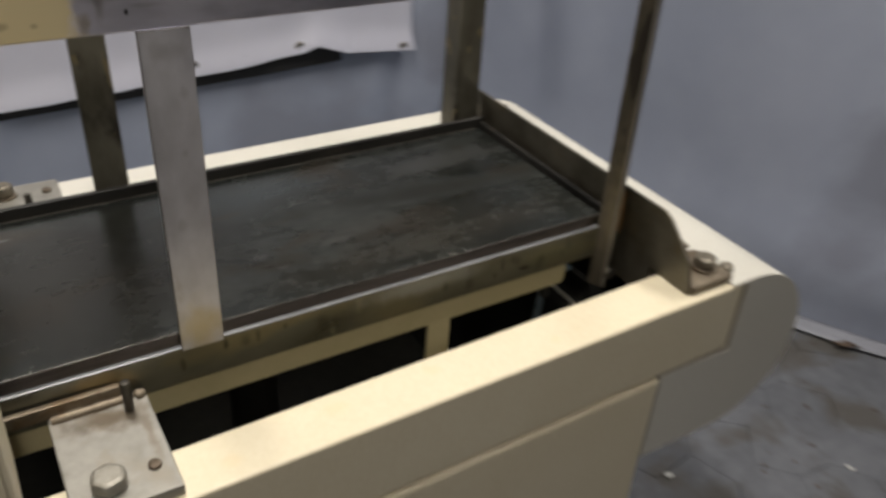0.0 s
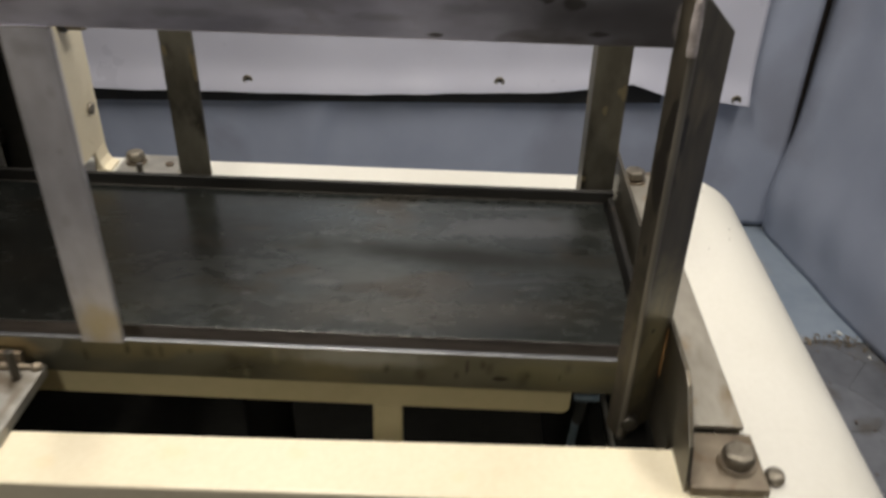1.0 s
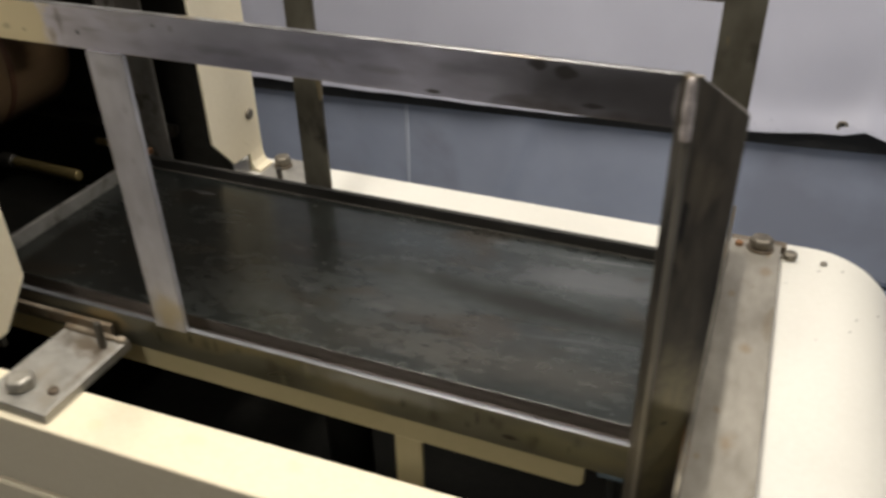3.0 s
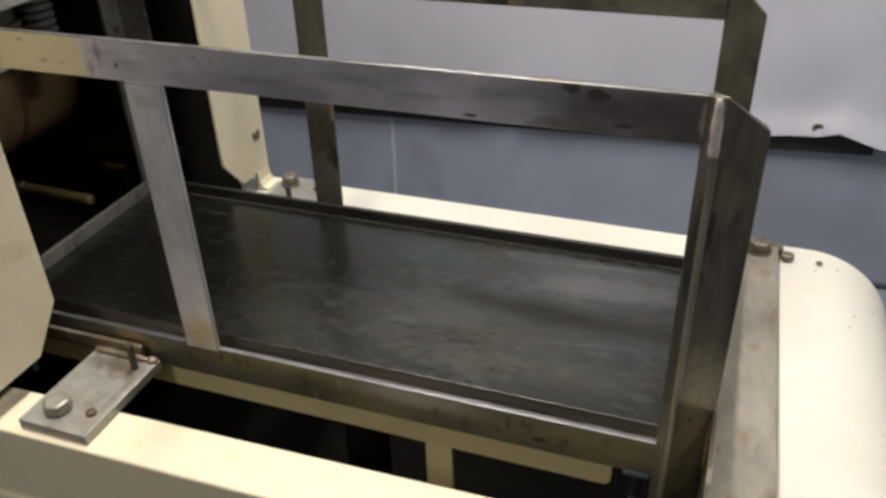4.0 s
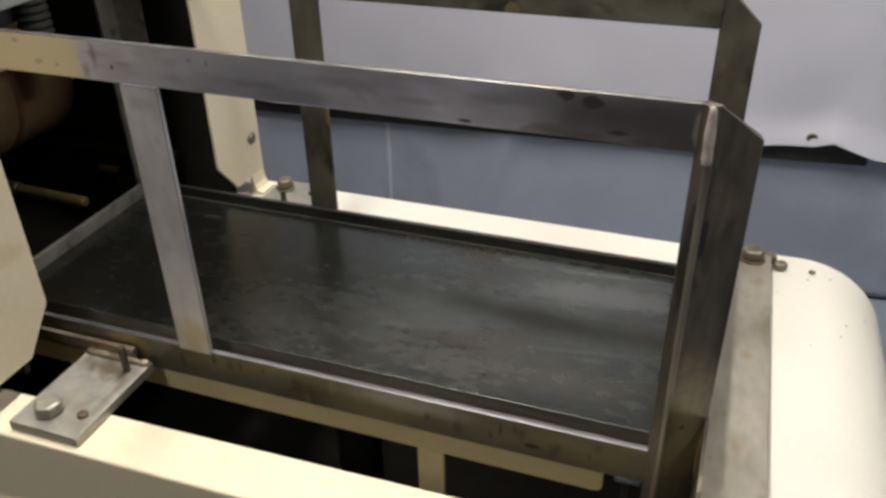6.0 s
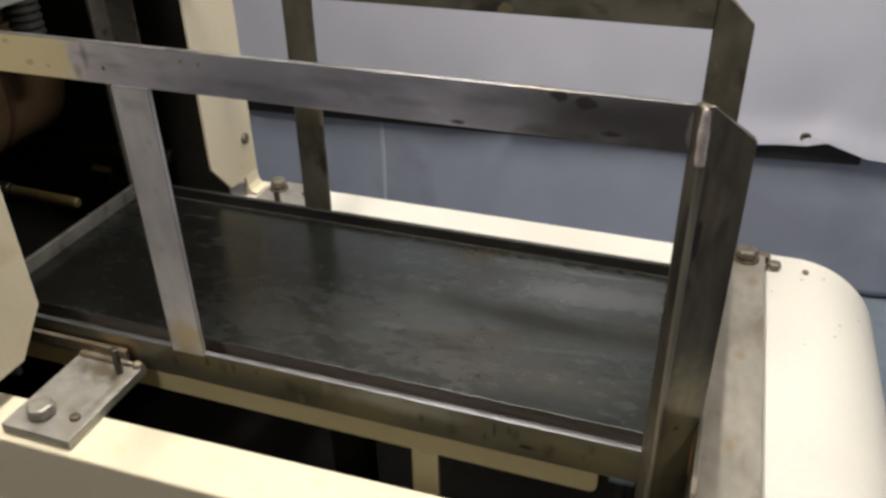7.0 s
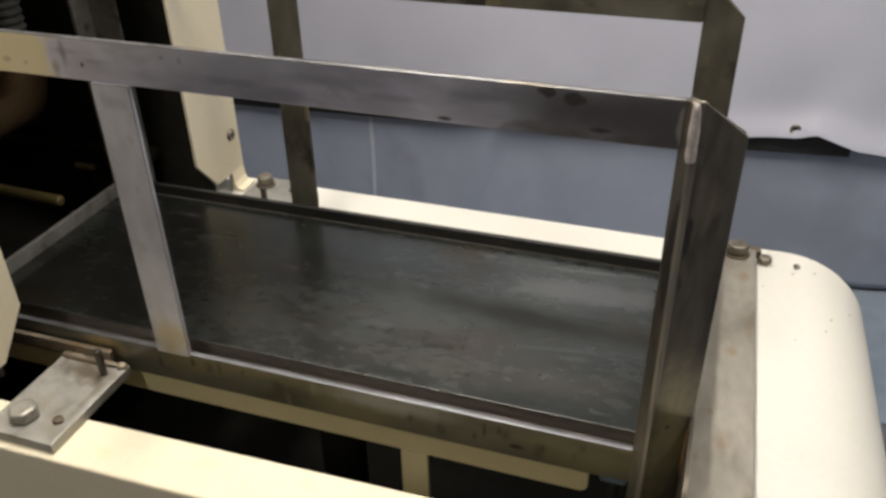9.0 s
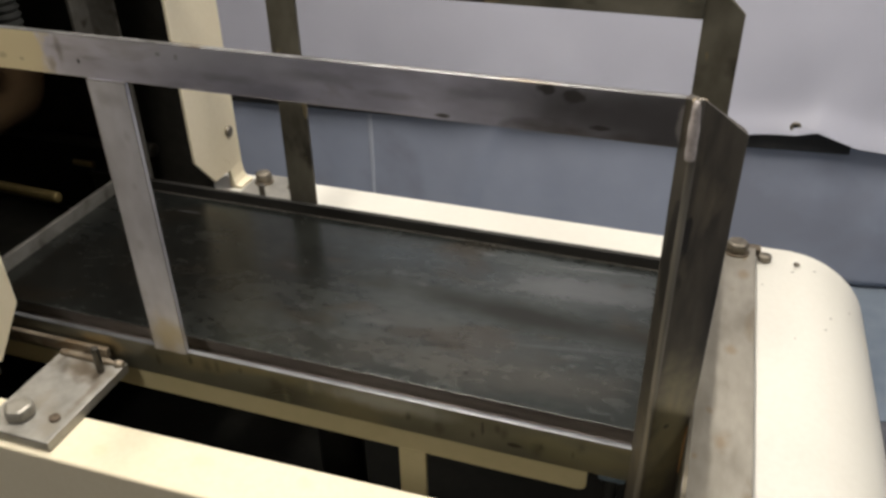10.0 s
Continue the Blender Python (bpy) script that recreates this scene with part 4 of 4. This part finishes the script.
front_pad = part("pad", box(0.4793, 0.5445, -0.120, -0.0565, 0.7312, 0.7415, 0.002), PAD, angle)
rear_pad = part("pad", box(0.4793, 0.5460, 0.4265, 0.440, 0.7312, 0.7440, 0.002), PAD, angle)
hex_bolt(0.523, -0.092, 0.7415, front_pad, turn=0.5)
hex_bolt(0.515, 0.411, 0.7455, rear_pad, turn=0.1)
part("rust_spot", cylinder(0.005, (0.490, 0.412, 0.7455), (0.490, 0.412, 0.750), 10, 0.001), RUST, rear_pad, "rusty stud")
part("rust_spot", box(0.4715, 0.4743, 0.014, 0.026, 0.775, 0.800, 0.0012), RUST, angle, "rust run on the weld")

# ---- stack of plates ----
stack = thing("plate_stack", "stack of dark glossy steel plates with a black rim", "plate stack")
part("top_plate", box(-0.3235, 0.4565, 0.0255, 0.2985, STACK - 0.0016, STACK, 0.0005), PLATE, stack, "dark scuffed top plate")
for k in range(6):
    j = 0.0010 * math.sin(k * 2.4)
    part("plate", box(-0.3225, 0.4555 + j, 0.0262 + j + (0.0012 if k else 0), 0.298 + j, STACK - 0.0100 - 0.0082 * k, STACK - 0.0020 - 0.0082 * k - (0.0006 if k else 0), 0.0010), PLATE_EDGE, stack)
part("rear_rim", box(-0.3235, 0.4690, 0.3050, 0.3120, STACK - 0.045, STACK + 0.0125, 0.0012), RIM, stack, "black oiled rim along the far edge")
part("seal", box(-0.3235, 0.4560, 0.2990, 0.3046, STACK - 0.012, STACK - 0.0015, 0.0008), STEEL_DARK, stack)
part("end_rim", box(0.4625, 0.4690, 0.030, 0.3046, STACK - 0.045, STACK + 0.0060, 0.0012), RIM, stack, "black oiled rim along the end")
part("lift_table", box(-0.31, 0.43, 0.05, 0.29, STACK - 0.075, STACK - 0.0545, 0.002), INNER_SHADE, stack, "dark lift table under the plates")
part("lift_post", cylinder(0.03, (0.05, 0.17, 0.305), (0.05, 0.17, STACK - 0.075), 24), INNER_SHADE, stack, "dark lift column", True)

# ---- floor pieces and litter ----
PAINT_EDGE = 1.02


def paint_edge(x):
    return PAINT_EDGE + 0.05 * soft(x * 3.1, 0.4, 2.0) + 0.025 * soft(x * 11, 3.3, 1.0)


bm = bmesh.new()
n = 90
front = [bm.verts.new((-1.6 + 4.1 * i / n, paint_edge(-1.6 + 4.1 * i / n), 0.0)) for i in range(n + 1)]
back = [bm.verts.new((-1.6 + 4.1 * i / n, 1.745, 0.0)) for i in range(n + 1)]
for i in range(n):
    bm.faces.new((front[i], front[i + 1], back[i + 1], back[i]))
skin = tagged(link_mesh("floor_paint", bm, FLOOR_BLUE), "worn blue painted screed with a broken edge", "floor", kind="structure")
mod = skin.modifiers.new("thickness", "SOLIDIFY")
mod.thickness, mod.offset = 0.010, -1

R = 0.088
rng = random.Random(4)


def corner(x, y):
    """The shared, uneven corner of the pavers nearest to a regular hexagon corner."""
    kx, ky = round(x, 3), round(y, 3)
    return Vector((x + 0.038 * soft(kx * 17.3, ky * 13.1, 9.0), y + 0.038 * soft(kx * 15.7 + 40, ky * 19.9, 4.0), 0))


def paver(px, py, gap=0.994):
    ring = [corner(px + R * math.cos(i * math.pi / 3), py + R * math.sin(i * math.pi / 3)) for i in range(6)]
    mid = sum(ring, Vector()) / 6
    return mid, [((p - mid) * gap).xy for p in ring]


far = bmesh.new()
for i in range(-36, 18):
    for j in range(-36, 16):
        px, py = 0.9 + i * 1.5 * R, 0.35 + (j + 0.5 * (i % 2)) * math.sqrt(3) * R
        if py + R > paint_edge(px) + 0.10 or not (-4.3 < px < 3.0) or py < -4.8:
            continue
        mid, ring = paver(px, py)
        lift, ta, tb = rng.uniform(-0.0012, 0.0008), rng.uniform(-0.5, 0.5), rng.uniform(-0.5, 0.5)
        if 0.35 < px < 1.9 and -0.7 < py:
            me = bpy.data.meshes.new("paver")
            b = prism([tuple(p) for p in ring], "z", -0.011, -0.004, 0.0009)
            b.to_mesh(me)
            b.free()
            me.materials.append(PAVER)
            ob = new("paver", me)
            ob.parent = floor
            ob.matrix_basis = pose(mid.x, mid.y, lift, ta, tb, 0)
        else:
            top = [far.verts.new((mid.x + p.x, mid.y + p.y, lift - 0.004)) for p in ring]
            low = [far.verts.new((mid.x + p.x * 1.01, mid.y + p.y * 1.01, -0.0118)) for p in ring]
            far.faces.new(top)
            for k in range(6):
                far.faces.new((low[k], low[(k + 1) % 6], top[(k + 1) % 6], top[k]))
rest = part("paver_field", far, PAVER, floor)
rest["kind"] = "stuff"

litter = bmesh.new()
for k in range(46):
    x, y = rng.uniform(0.6, 1.55), rng.uniform(-0.4, 0.95)
    s = rng.uniform(0.002, 0.006)
    m = pose(x, y, 0.001, rng.uniform(-20, 20), rng.uniform(-20, 20), rng.uniform(0, 360)) @ Matrix.Diagonal((s * 1.8, s, s * 0.3, 1))
    bmesh.ops.create_icosphere(litter, subdivisions=1, radius=0.7, matrix=m)
tagged(link_mesh("litter", litter, LEAF), "small dark crumbs scattered over the floor", "litter", kind="stuff")
chips = bmesh.new()
for k in range(18):
    x = rng.uniform(0.6, 1.5)
    y = rng.uniform(-0.2, 0.6) if k % 2 else paint_edge(x) + rng.uniform(-0.06, 0.10)
    s = rng.uniform(0.003, 0.008)
    m = pose(x, y, 0.0, rng.uniform(-12, 12), rng.uniform(-12, 12), rng.uniform(0, 360)) @ Matrix.Diagonal((s * 1.6, s, 0.0015, 1))
    bmesh.ops.create_cube(chips, size=1.4, matrix=m)
tagged(link_mesh("paint_chips", chips, CHIP), "pale flakes of paint lying on the floor", "litter", kind="stuff")
rubble = bmesh.new()
for k in range(420):
    x = rng.uniform(0.95, 1.38)
    y = paint_edge(x) + rng.gauss(0.0, 0.016)
    s = 0.0012 + 0.0052 * rng.random() ** 3
    bmesh.ops.create_icosphere(rubble, subdivisions=1, radius=0.7, matrix=pose(x, y, 0.002, rng.uniform(-40, 40), rng.uniform(-40, 40), rng.uniform(0, 360)) @ Matrix.Diagonal((s * 1.7, s, s * 0.45, 1)))
tagged(link_mesh("rubble", rubble, DIRT), "brown crumbs along the broken edge of the floor paint", "rubble", kind="stuff")
dead = thing("dead_leaf", "curled brown dead leaf on the floor", "leaf")
lb = bmesh.new()
pts = [[lb.verts.new((1.572 + 0.030 * u, 0.206 - 0.024 * u + 0.012 * w * (1 - u * u) , 0.006 + 0.008 * abs(w) + 0.004 * math.sin(5 * u))) for w in (-1, -0.4, 0.4, 1)] for u in [-1 + k / 4 for k in range(9)]]
for a in range(8):
    for b in range(3):
        lb.faces.new((pts[a][b], pts[a + 1][b], pts[a + 1][b + 1], pts[a][b + 1]))
bmesh.ops.remove_doubles(lb, verts=lb.verts[:], dist=0.0004)
part("blade", lb, LEAF, dead, "", True)
